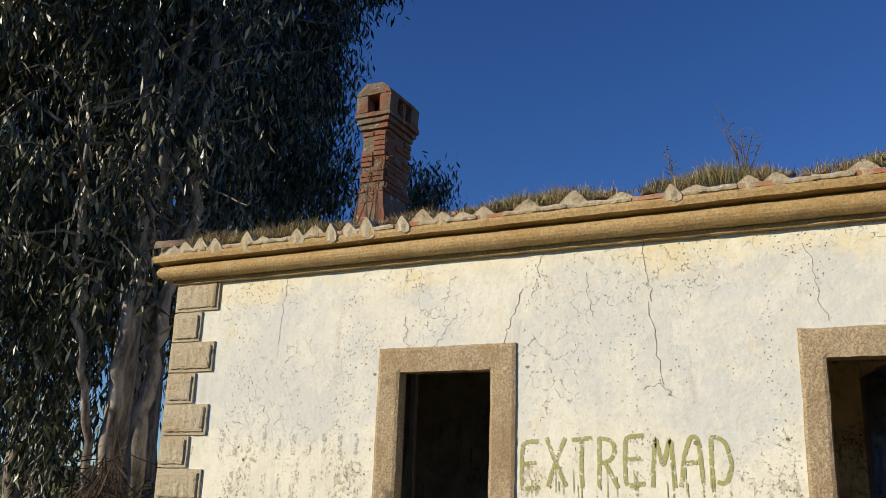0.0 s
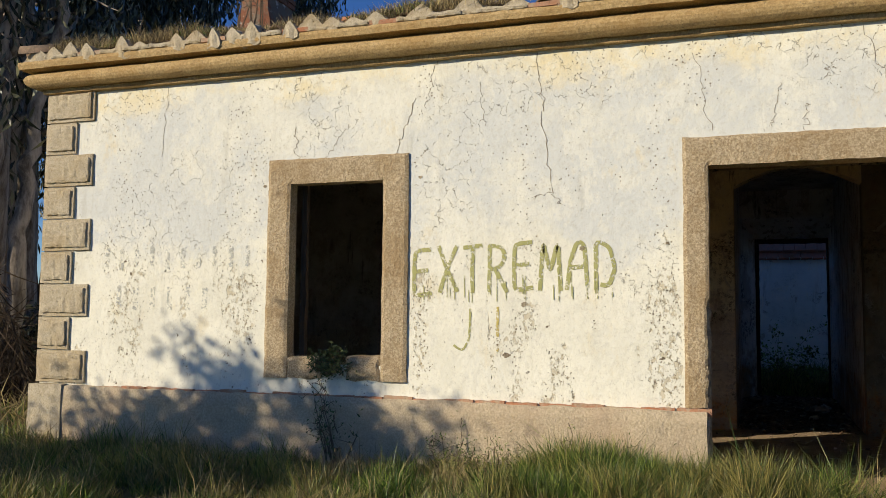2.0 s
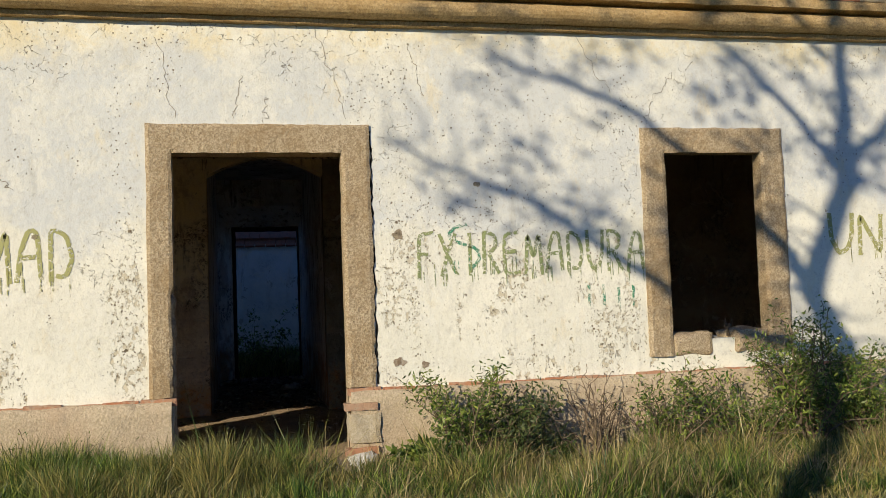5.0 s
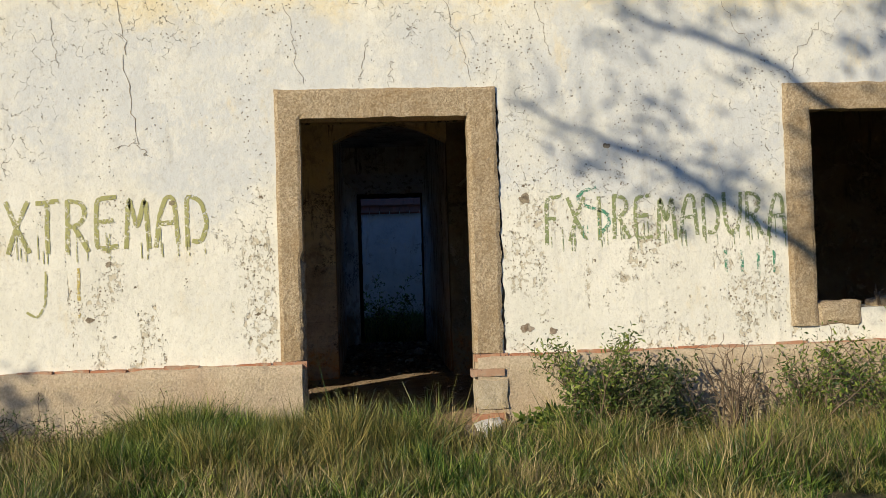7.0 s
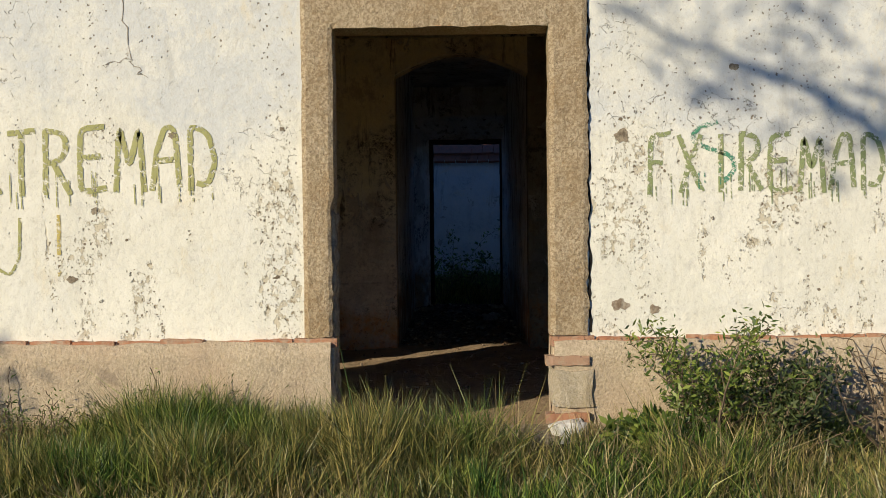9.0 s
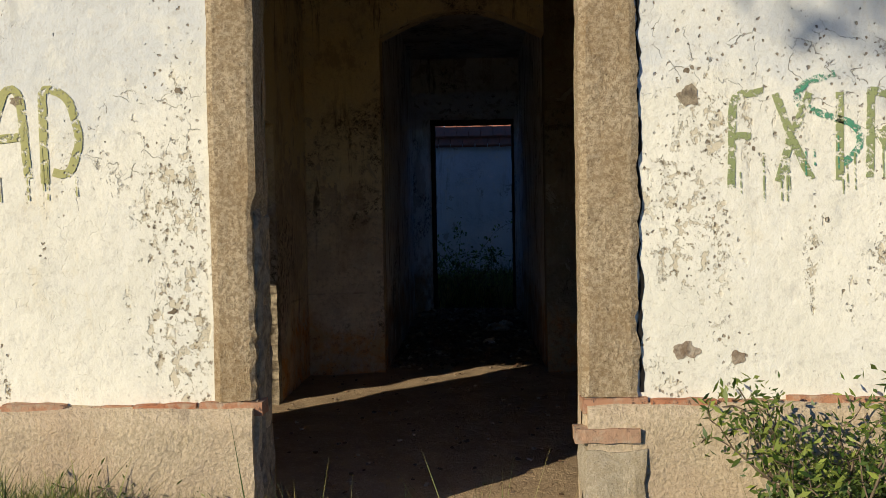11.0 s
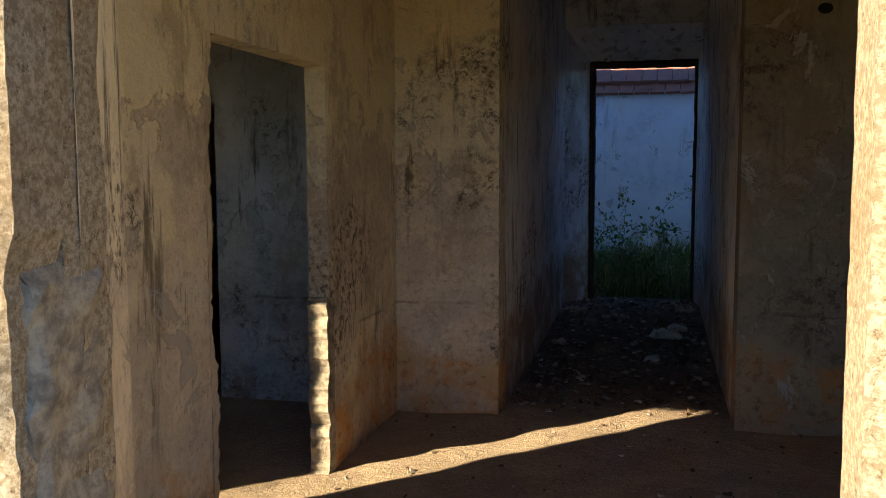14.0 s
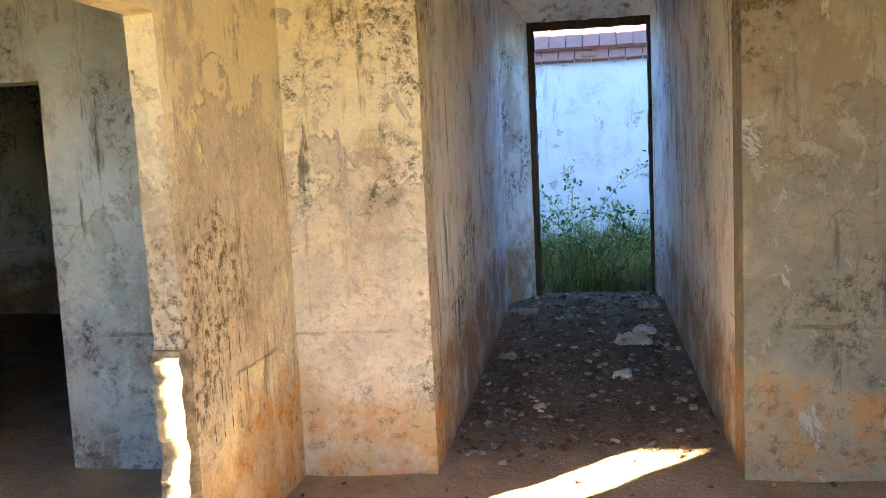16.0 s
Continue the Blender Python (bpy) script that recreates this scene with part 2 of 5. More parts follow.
def dirt_floor():
    """Sandy trodden dirt in the room, dark damp litter soil along the corridor."""
    k = Mat("dirt_floor", 1.0)
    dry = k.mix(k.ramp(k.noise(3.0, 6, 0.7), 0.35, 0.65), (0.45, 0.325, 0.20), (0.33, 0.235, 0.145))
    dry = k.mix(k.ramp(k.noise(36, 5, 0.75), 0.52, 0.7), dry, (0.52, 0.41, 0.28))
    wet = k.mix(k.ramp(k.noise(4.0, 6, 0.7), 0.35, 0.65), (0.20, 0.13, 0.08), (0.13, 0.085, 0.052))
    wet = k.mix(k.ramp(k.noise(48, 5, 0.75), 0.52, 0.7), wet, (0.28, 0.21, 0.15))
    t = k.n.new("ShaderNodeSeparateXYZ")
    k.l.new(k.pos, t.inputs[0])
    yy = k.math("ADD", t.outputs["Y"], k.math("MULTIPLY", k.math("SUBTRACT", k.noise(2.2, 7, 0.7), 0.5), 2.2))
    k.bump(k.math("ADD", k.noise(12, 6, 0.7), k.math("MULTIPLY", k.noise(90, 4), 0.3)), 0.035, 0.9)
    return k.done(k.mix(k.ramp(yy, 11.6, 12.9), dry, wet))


def leafy(name, a, b, rough=0.5, back=0.25, island=True, dry=None, power=2.0):
    k = Mat(name, rough)
    k.b.inputs["Specular IOR Level"].default_value = 0.4
    pick = k.math("POWER", k.random(island), power)
    col = k.mix(pick, a, b)
    if dry:
        col = k.mix(k.math("MULTIPLY", k.ramp(k.noise(1.6, 4, 0.7), 0.40, 0.58), k.random(island)), col, dry)
    tr = k.n.new("ShaderNodeBsdfTranslucent")
    k.put(tr.inputs["Color"], col)
    ms = k.n.new("ShaderNodeMixShader")
    ms.inputs[0].default_value = back
    k.l.new(k.b.outputs[0], ms.inputs[1])
    k.l.new(tr.outputs[0], ms.inputs[2])
    k.l.new(ms.outputs[0], k.n["Material Output"].inputs["Surface"])
    return k.done(col)


def plain(name, a, b, scale=8.0, rough=0.85, bump=0.005, stretch=(1, 1, 1)):
    k = Mat(name, rough)
    n1 = k.noise(scale, 6, 0.7, stretch)
    k.bump(n1, bump, 0.8)
    return k.done(k.mix(k.ramp(n1, 0.32, 0.68), a, b))


def brick_mat():
    k = Mat("weathered_brick", 0.95)
    col = k.mix(k.random(), (0.42, 0.17, 0.085), (0.44, 0.28, 0.18))
    col = k.mix(k.ramp(k.noise(14, 6, 0.72), 0.45, 0.66, 0, 0.75), col, (0.44, 0.36, 0.26))
    col = k.mix(k.ramp(k.noise(30, 4, 0.7), 0.58, 0.7), col, (0.12, 0.08, 0.06))
    k.bump(k.noise(35, 5, 0.75), 0.012, 0.9)
    return k.done(col)


def spray(name, a, b, cover):
    """Thin worn spray paint: grains of wall show through."""
    k = Mat(name, 0.7)
    gone = k.ramp(k.noise(38, 5, 0.75), cover - 0.05, cover + 0.03)
    tp = k.n.new("ShaderNodeBsdfTransparent")
    ms = k.n.new("ShaderNodeMixShader")
    k.put(ms.inputs[0], gone)
    k.l.new(k.b.outputs[0], ms.inputs[1])
    k.l.new(tp.outputs[0], ms.inputs[2])
    k.l.new(ms.outputs[0], k.n["Material Output"].inputs["Surface"])
    return k.done(k.mix(k.noise(5, 4), a, b))


M_WALL = limewash()
M_STONE = granite("granite_surround", (0.38, 0.28, 0.165), (0.64, 0.52, 0.345), (0.13, 0.085, 0.05), 62)
M_QUOIN = granite("granite_quoin", (0.50, 0.42, 0.29), (0.62, 0.54, 0.40), (0.28, 0.22, 0.15), 55)
M_CORNICE = granite("cornice_render", (0.46, 0.31, 0.135), (0.64, 0.465, 0.235), (0.2, 0.14, 0.08), 42)
M_PLINTH = plinth_render()
M_OCHRE = old_plaster("ochre_plaster", (0.86, 0.735, 0.47), (0.75, 0.66, 0.48), (0.13, 0.10, 0.065), (0.56, 0.27, 0.085), (0.50, 0.36, 0.2), 0.55, (0.56, 0.47, 0.36), 1.75, 0.45)
# real grime, plus a darker base that paints in the shade on this wall
M_GRIMY_SHADED = old_plaster("grimy_shaded_plaster", (0.35, 0.30, 0.205), (0.26, 0.225, 0.165), (0.10, 0.08, 0.055), (0.46, 0.20, 0.06), (0.36, 0.27, 0.16), 0.6, (0.21, 0.185, 0.135), 1.7, 0.75)
M_WHITE = old_plaster("corridor_plaster", (0.84, 0.81, 0.76), (0.72, 0.69, 0.63), (0.15, 0.12, 0.09), (0.40, 0.24, 0.12), (0.34, 0.25, 0.17), 0.75, None, 0, 0.5)
M_GREY = old_plaster("grey_plaster", (0.60, 0.58, 0.53), (0.46, 0.44, 0.39), (0.12, 0.10, 0.08), (0.20, 0.15, 0.1), (0.42, 0.40, 0.35), 0.35, (0.40, 0.37, 0.31), 1.3)
M_YARD = old_plaster("yard_limewash", (0.78, 0.78, 0.76), (0.70, 0.71, 0.70), (0.36, 0.33, 0.27), (0.5, 0.48, 0.4), (0.62, 0.6, 0.55), 0.5, None, 0, 0.12)
M_FLOOR = dirt_floor()
M_GROUND = earth("field_soil", (0.06, 0.065, 0.025), (0.10, 0.085, 0.04), (0.05, 0.065, 0.015), 1.2, 0.05)
M_BRICK = brick_mat()
M_MORTAR = plain("lime_mortar", (0.43, 0.36, 0.25), (0.17, 0.135, 0.095), 18, 0.95, 0.025)
M_TILE = plain("roof_tile_clay", (0.27, 0.185, 0.125), (0.12, 0.095, 0.07), 16, 0.95, 0.015)
M_RUBBLE = plain("rubble", (0.44, 0.38, 0.29), (0.2, 0.14, 0.09), 15, 0.95, 0.02)
M_WOOD = plain("dark_weathered_wood", (0.045, 0.03, 0.02), (0.09, 0.06, 0.04), 30, 0.8, 0.006, (1, 1, 0.1))
M_HOLE = plain("soot_and_hole_shade", (0.012, 0.01, 0.009), (0.02, 0.017, 0.014), 9, 1.0)
M_CRACK = plain("crack_shadow", (0.20, 0.165, 0.12), (0.36, 0.31, 0.23), 30, 1.0)
M_GRASS = leafy("meadow_grass", (0.025, 0.070, 0.010), (0.30, 0.39, 0.07), 0.42, 0.18, True, (0.40, 0.31, 0.11), 2.6)
M_STRAW = leafy("dry_grass", (0.15, 0.11, 0.055), (0.60, 0.48, 0.24), 0.8, 0.2)
# high power: a few pale leaves paint in glints among the dark crown
M_EUCA = leafy("eucalyptus_leaf", (0.018, 0.025, 0.011), (0.34, 0.33, 0.20), 0.38, 0.10, power=4.5)
M_SHRUB = leafy("shrub_leaf", (0.05, 0.10, 0.018), (0.36, 0.42, 0.09), 0.45, 0.35)
M_SCRUB = leafy("dark_scrub_leaf", (0.03, 0.05, 0.015), (0.16, 0.19, 0.06), 0.55, 0.2)
M_BARK = plain("eucalyptus_bark", (0.10, 0.075, 0.055), (0.36, 0.31, 0.255), 5, 0.9, 0.02, (2, 2, 0.35))
M_PALE = plain("pale_eucalyptus_bark", (0.07, 0.055, 0.042), (0.42, 0.36, 0.30), 2.2, 0.85, 0.02, (2, 2, 0.6))
M_DEAD = leafy("dead_bark", (0.02, 0.014, 0.010), (0.13, 0.09, 0.06), 0.9, 0.05)
M_TWIG = plain("twig_bark", (0.10, 0.07, 0.045), (0.2, 0.15, 0.1), 20, 0.9)
M_OLIVE = spray("olive_spray", (0.31, 0.31, 0.10), (0.46, 0.44, 0.2), 0.56)
M_GREEN = spray("green_spray", (0.19, 0.26, 0.11), (0.38, 0.39, 0.18), 0.54)
M_TEAL = spray("teal_spray", (0.06, 0.26, 0.15), (0.12, 0.32, 0.2), 0.50)
M_FAINT = spray("faded_grey_spray", (0.52, 0.52, 0.48), (0.45, 0.45, 0.4), 0.46)
M_YELLOW = spray("yellow_spray", (0.55, 0.43, 0.10), (0.48, 0.4, 0.16), 0.52)
M_PENCIL = spray("charcoal_mark", (0.08, 0.075, 0.07), (0.14, 0.12, 0.1), 0.52)
M_LIME = spray("lime_spray", (0.3, 0.5, 0.08), (0.25, 0.42, 0.1), 0.52)


# ---- mesh helpers ----
def finish(name, bm, mat, smooth=False):
    me = bpy.data.meshes.new(name)
    bmesh.ops.recalc_face_normals(bm, faces=bm.faces[:])
    bm.to_mesh(me)
    bm.free()
    me.materials.append(mat)
    if smooth:
        me.polygons.foreach_set("use_smooth", [True] * len(me.polygons))
    return new(name, me)


def part(name, bm, mat, parent, label="", smooth=False):
    ob = finish(name, bm, mat, smooth)
    ob.parent = parent
    ob.matrix_parent_inverse = parent.matrix_world.inverted()
    return tagged(ob, label)


def thing(name, at, label, category, group="", kind=""):
    ob = new(name)
    ob.matrix_basis = ob.matrix_world = Matrix.Translation(at)
    ob.empty_display_size = 0.1
    return tagged(ob, label, category, group, kind)


def wobble(p, freq, amp):
    return p + noise.noise_vector(p * freq) * amp


def block(bm, lo, hi, step=None, amp=0.0, freq=6.0, tf=None):
    """A box of lo..hi, cut to about step, with worn faces and edges."""
    lo, hi = Vector(lo), Vector(hi)
    n = [1 if not step else max(1, min(60, round((hi[i] - lo[i]) / step))) for i in range(3)]
    seen = {}

    def vert(i):
        if i not in seen:
            p = Vector([lo[a] + (hi[a] - lo[a]) * i[a] / n[a] for a in range(3)])
            if amp:
                edge = sum(1 for a in range(3) if i[a] in (0, n[a]))
                p = wobble(p, freq, amp)
                if edge > 1:
                    c = (lo + hi) / 2
                    for a in range(3):
                        if i[a] in (0, n[a]):
                            p[a] += (0.35 * amp + 0.5 * amp * abs(noise.noise(p * freq * 2.3))) * (1 if c[a] > p[a] else -1)
            seen[i] = bm.verts.new(tf @ p if tf else p)
        return seen[i]

    for a in range(3):
        b, c = (a + 1) % 3, (a + 2) % 3
        for side in (0, n[a]):
            for u in range(n[b]):
                for v in range(n[c]):
                    quad = []
                    for du, dv in ((0, 0), (1, 0), (1, 1), (0, 1)):
                        i = [0, 0, 0]
                        i[a], i[b], i[c] = side, u + du, v + dv
                        quad.append(vert(tuple(i)))
                    bm.faces.new(quad if side else quad[::-1])


def holed(bm, axis, a0, a1, b0, b1, z0, z1, holes):
    """A wall along x (axis 0) or y (axis 1) from a0 to a1, b0..b1 thick, z0..z1 high, with holes (a0, a1, z0, z1) right through."""
    us = sorted({a0, a1, *[h[0] for h in holes], *[h[1] for h in holes]})
    zs = sorted({z0, z1, *[h[2] for h in holes], *[h[3] for h in holes]})
    us, zs = [u for u in us if a0 <= u <= a1], [z for z in zs if z0 <= z <= z1]

    def solid(i, j):
        if not (0 <= i < len(us) - 1 and 0 <= j < len(zs) - 1):
            return False
        u, z = (us[i] + us[i + 1]) / 2, (zs[j] + zs[j + 1]) / 2
        return not any(h[0] < u < h[1] and h[2] < z < h[3] for h in holes)

    seen = {}

    def v(u, b, z):
        if (u, b, z) not in seen:
            seen[u, b, z] = bm.verts.new((u, b, z) if axis == 0 else (b, u, z))
        return seen[u, b, z]

    for i in range(len(us) - 1):
        for j in range(len(zs) - 1):
            if not solid(i, j):
                continue
            u0, u1, w0, w1 = us[i], us[i + 1], zs[j], zs[j + 1]
            for b in (b0, b1):
                bm.faces.new([v(u0, b, w0), v(u1, b, w0), v(u1, b, w1), v(u0, b, w1)])
            for ok, u in ((solid(i - 1, j), u0), (solid(i + 1, j), u1)):
                if not ok:
                    bm.faces.new([v(u, b0, w0), v(u, b1, w0), v(u, b1, w1), v(u, b0, w1)])
            for ok, w in ((solid(i, j - 1), w0), (solid(i, j + 1), w1)):
                if not ok:
                    bm.faces.new([v(u0, b0, w), v(u1, b0, w), v(u1, b1, w), v(u0, b1, w)])


def structure(name, bm, mat, label, category, smooth=False):
    return tagged(finish(name, bm, mat, smooth), label, category, kind="structure")


def tube(bm, pts, radii, sides=7):
    """A tapered round limb through pts."""
    rings = []
    for i, p in enumerate(pts):
        p = Vector(p)
        d = (Vector(pts[min(i + 1, len(pts) - 1)]) - Vector(pts[max(i - 1, 0)])).normalized()
        e = d.cross(Vector((0.31, 0.94, 0.12))).normalized()
        f = d.cross(e)
        rings.append([bm.verts.new(p + (e * math.cos(2 * math.pi * s / sides) + f * math.sin(2 * math.pi * s / sides)) * radii[i]) for s in range(sides)])
    for r, q in zip(rings, rings[1:]):
        for s in range(sides):
            bm.faces.new([r[s], r[(s + 1) % sides], q[(s + 1) % sides], q[s]])
    bm.faces.new(rings[-1])


def blades(name, base, way, side, length, width, bend, mat, fold=True):
    """Many leaves or grass blades as one mesh. base, way, side: N x 3; bend: N x 3, added at the tip."""
    n = len(base)
    L, W = length[:, None], width[:, None]
    mid = base + way * L * 0.5 + bend * L * 0.22
    tip = base + way * L + bend * L
    if fold:
        pts = np.stack([base, mid - side * W, mid + side * W, tip], 1).reshape(-1, 3)
        k = np.arange(n)[:, None] * 4
        tri = np.concatenate([k + [0, 1, 2], k + [2, 1, 3]], 1).reshape(-1, 3)
    me = bpy.data.meshes.new(name)
    me.vertices.add(len(pts))
    me.vertices.foreach_set("co", pts.astype(np.float32).ravel())
    me.loops.add(tri.size)
    me.loops.foreach_set("vertex_index", tri.astype(np.int32).ravel())
    me.polygons.add(len(tri))
    me.polygons.foreach_set("loop_start", np.arange(0, tri.size, 3, dtype=np.int32))
    me.update(calc_edges=True)
    me.materials.append(mat)
    return new(name, me)


def unit(v):
    return v / np.maximum(np.linalg.norm(v, axis=1, keepdims=True), 1e-6)


rng = np.random.default_rng(7)

# ---- plan ----
FACE, BACK = 7.49, 8.02          # the facade's outer and inner face
LEFT, RIGHT = -7.05, 9.0         # its ends
REAR0, REAR1 = 16.15, 16.75      # rear wall
FLOOR, CEIL = 0.09, 3.66
DOOR = (-0.44, 0.90, 0.0, 2.665)
WIN1 = (-4.19, -3.25, 1.07, 2.665)
WIN2 = (3.78, 4.72, 1.07, 2.665)

# ground: one uneven sheet to the horizon
bm = bmesh.new()
xs = sorted({*np.linspace(-12, 10, 60).round(3), *[-900, -300, -120, -60, -40, -28, -20, -15, 13, 18, 26, 40, 70, 150, 400, 900]})
ys = sorted({*np.linspace(-2, 7.3, 36).round(3), *[-900, -300, -100, -40, -15, -6, 7.9, 12, 16, 17, 18, 19, 20, 24, 30, 45, 80, 160, 400, 900]})


def ground_z(x, y):
    inside = LEFT < x < RIGHT and 7.4 < y < 16.6
    z = 0.10 * min(1, max(0, (y - 3.5) / 3.5)) + 0.05 * noise.noise((x * 0.7, y * 0.7, 0)) + 0.02 * noise.noise((x * 2.3, y * 2.3, 5))
    z += 0.13 * math.exp(-((x + 0.75) / 0.8) ** 2 - ((y - 6.5) / 0.55) ** 2)
    if -0.4 < x < 0.95 and 6.75 < y < 7.7:
        z = min(z, 0.07)
    far = max(0, y - 30) * 0.03 + max(0, -x - 30) * 0.03
    return -0.05 if inside else z + min(far, 6) + 0.1 * (y > 17)


rows = [[bm.verts.new((x, y, ground_z(x, y))) for x in xs] for y in ys]
for r, q in zip(rows, rows[1:]):
    for i in range(len(xs) - 1):
        bm.faces.new([r[i], r[i + 1], q[i + 1], q[i]])
structure("ground", bm, M_GROUND, "rough grassy ground of damp brown soil", "ground", True)

bm = bmesh.new()
fx, fy = np.linspace(LEFT + 0.4, RIGHT - 0.4, 80), np.linspace(7.44, 16.7, 60)
rows = [[bm.verts.new((x, y, FLOOR + 0.018 * noise.noise((x * 2.5, y * 2.5, 0)) + 0.008 * noise.noise((x * 9, y * 9, 3)) + (0.08 * max(0, (y - 13.4) / 3) if y > 13.4 else 0) - (0.03 if y < 7.5 else 0))) for x in fx] for y in fy]
for r, q in zip(rows, rows[1:]):
    for i in range(len(fx) - 1):
        bm.faces.new([r[i], r[i + 1], q[i + 1], q[i]])
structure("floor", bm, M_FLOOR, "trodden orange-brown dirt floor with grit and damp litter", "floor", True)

# facade wall
bm = bmesh.new()
holed(bm, 0, LEFT, RIGHT, FACE, FACE + 0.14, -0.1, 4.0, [(-0.60, 1.05, -0.1, 2.85)] + [(w[0] - 0.1, w[1] + 0.1, 1.0, 2.76) for w in (WIN1, WIN2)])
holed(bm, 0, LEFT, RIGHT, FACE + 0.14, BACK, -0.1, 4.0, [(-0.60, 1.05, -0.1, 2.85)] + [(WIN1[0] - 0.3, WIN1[1] + 0.06, 1.0, 2.76), (WIN2[0] - 0.3, WIN2[1] + 0.5, 1.0, 2.9)])
facade = structure("wall_south", bm, M_WALL, "cracked and flaking whitewashed masonry facade with graffiti", "wall")
# ochre lining on the room side
bm = bmesh.new()
holed(bm, 0, -1.035, 1.95, BACK - 0.002, BACK + 0.03, -0.05, CEIL, [(-0.60, 1.05, -0.05, 2.85)])
holed(bm, 0, LEFT + 0.5, -1.2, BACK - 0.002, BACK + 0.02, -0.05, CEIL, [(WIN1[0] - 0.3, WIN1[1] + 0.06, 1.0, 2.76)])
structure("wall_lining", bm, M_OCHRE, "stained ochre plaster lining the front wall", "wall")
for s, x0, x1, ya in ((-1, DOOR[0], -0.60, 7.66), (1, DOOR[1], 1.05, 7.56)):
    bm = bmesh.new()
    v = [bm.verts.new(p) for p in ((x0 + s * 0.008, ya, 0), (x1, 8.05, 0), (x1, 8.05, 2.85), (x0 + s * 0.008, ya, 2.68))]
    bm.faces.new(v[:4])
    if s > 0:
        bm.faces.new([bm.verts.new(p) for p in ((DOOR[0], 7.76, 2.66), (DOOR[1], 7.76, 2.66), (1.05, 8.05, 2.85), (-0.60, 8.05, 2.85))])
    structure("door_splay", bm, M_OCHRE, "worn ochre plaster on the splayed door reveal", "wall")

for name, args, mat, label in (
    ("wall_west", (1, FACE + 0.53, REAR1, LEFT, LEFT + 0.5, -0.1, 4.0, []), M_WALL, "whitewashed end wall of the building"),
    ("wall_east", (1, FACE + 0.53, REAR1, RIGHT - 0.5, RIGHT, -0.1, 4.0, []), M_WALL, "whitewashed end wall of the building"),
    ("wall_north", (0, LEFT + 0.5, RIGHT - 0.5, REAR0, REAR1, -0.1, 4.0, [(-0.36, 1.13, -0.1, 3.2)]), M_WHITE, "pale stained rear wall"),
    ("wall_partition_west", (1, BACK + 0.03, 11.84, -1.165, -1.035, -0.05, CEIL, [(9.27, 10.64, -0.05, 2.23)]), M_OCHRE, "stained ochre plaster partition with a broken doorway"),
    # east partition is out of view; grey and doorway added to weaken sun bounce
    ("wall_partition_east", (1, BACK + 0.03, 11.84, 1.95, 2.13, -0.05, CEIL, [(9.0, 10.4, -0.05, 2.23)]), M_GREY, "unseen grey plaster partition, its tone and empty doorway added to cut bounced light"),
    ("wall_middle_a", (0, -1.2, -0.35, 11.84, 12.1, -0.05, CEIL, []), M_OCHRE, "mottled ochre plaster wall beside the corridor"),
    ("wall_middle_b", (0, 1.12, RIGHT - 0.5, 11.84, 12.1, -0.05, CEIL, []), M_GRIMY_SHADED, "grimy grey-brown plaster wall beside the corridor, its colour darkened for shade"),
    ("wall_middle_c", (0, LEFT + 0.5, -1.2, 11.9, 12.1, -0.05, CEIL, [(-3.5, -2.35, -0.05, 2.15)]), M_GREY, "grey peeling plaster wall with an empty doorway"),
    ("wall_corridor_west", (1, 12.1, REAR0, -0.55, -0.35, -0.05, CEIL, []), M_WHITE, "pale corridor wall streaked with damp"),
    ("wall_corridor_east", (1, 12.1, REAR0, 1.12, 1.32, -0.05, CEIL, []), M_WHITE, "pale corridor wall streaked with damp"),
):
    bm = bmesh.new()
    holed(bm, *args)
    structure(name, bm, mat, label, "wall")

bm = bmesh.new()
block(bm, (LEFT + 0.5, BACK, CEIL), (RIGHT - 0.5, REAR0, CEIL + 0.12))
structure("ceiling", bm, M_GREY, "old plaster ceiling stained by damp", "ceiling")


def ragged(name, axis, at, width, lo, hi, b0, b1, grow, mat, label, amp=0.05, seed=0.0):
    """A broken wall edge: a strip of masonry from z lo to hi that grows from its wall by grow (with sign), uneven along its height."""
    bm = bmesh.new()
    steps = max(6, int((hi - lo) / 0.02))
    cols = []
    for i in range(steps + 1):
        z = lo + (hi - lo) * i / steps
        e = grow + amp * (noise.noise((z * 2.1, seed, 0)) + 0.6 * noise.noise((z * 7, seed, 3)) + 0.4 * noise.noise((z * 21, seed, 7)) + 0.35 * noise.noise((z * 43, seed, 1))) * (1 if grow > 0 else -1)
        e2 = e + 0.012 * noise.noise((z * 17, seed, 9))
        pts = [(at, b0), (at + e, b0 + 0.012), (at + e2, b1 - 0.012), (at, b1)]
        cols.append([bm.verts.new((u, b, z) if axis == 0 else (b, u, z)) for u, b in pts])
    for c, d in zip(cols, cols[1:]):
        for j in range(3):
            bm.faces.new([c[j], c[j + 1], d[j + 1], d[j]])
    bm.faces.new(cols[0])
    bm.faces.new(cols[-1])
    return structure(name, bm, mat, label, "trim")


ragged("broken_jamb", 1, 9.27, 0, 0.0, 2.24, -1.167, -1.033, 0.06, M_OCHRE, "crumbling plaster edge of the inner doorway", 0.05, 2.0)
ragged("broken_jamb", 1, 10.64, 0, 1.02, 2.24, -1.167, -1.033, -0.05, M_OCHRE, "pale plaster edge of the inner doorway, broken off below", 0.02, 5.0)
ragged("broken_jamb", 1, 10.64, 0, 0.0, 1.03, -1.166, -1.034, -0.07, M_MORTAR, "broken brick and mortar edge of the inner doorway", 0.05, 8.0)

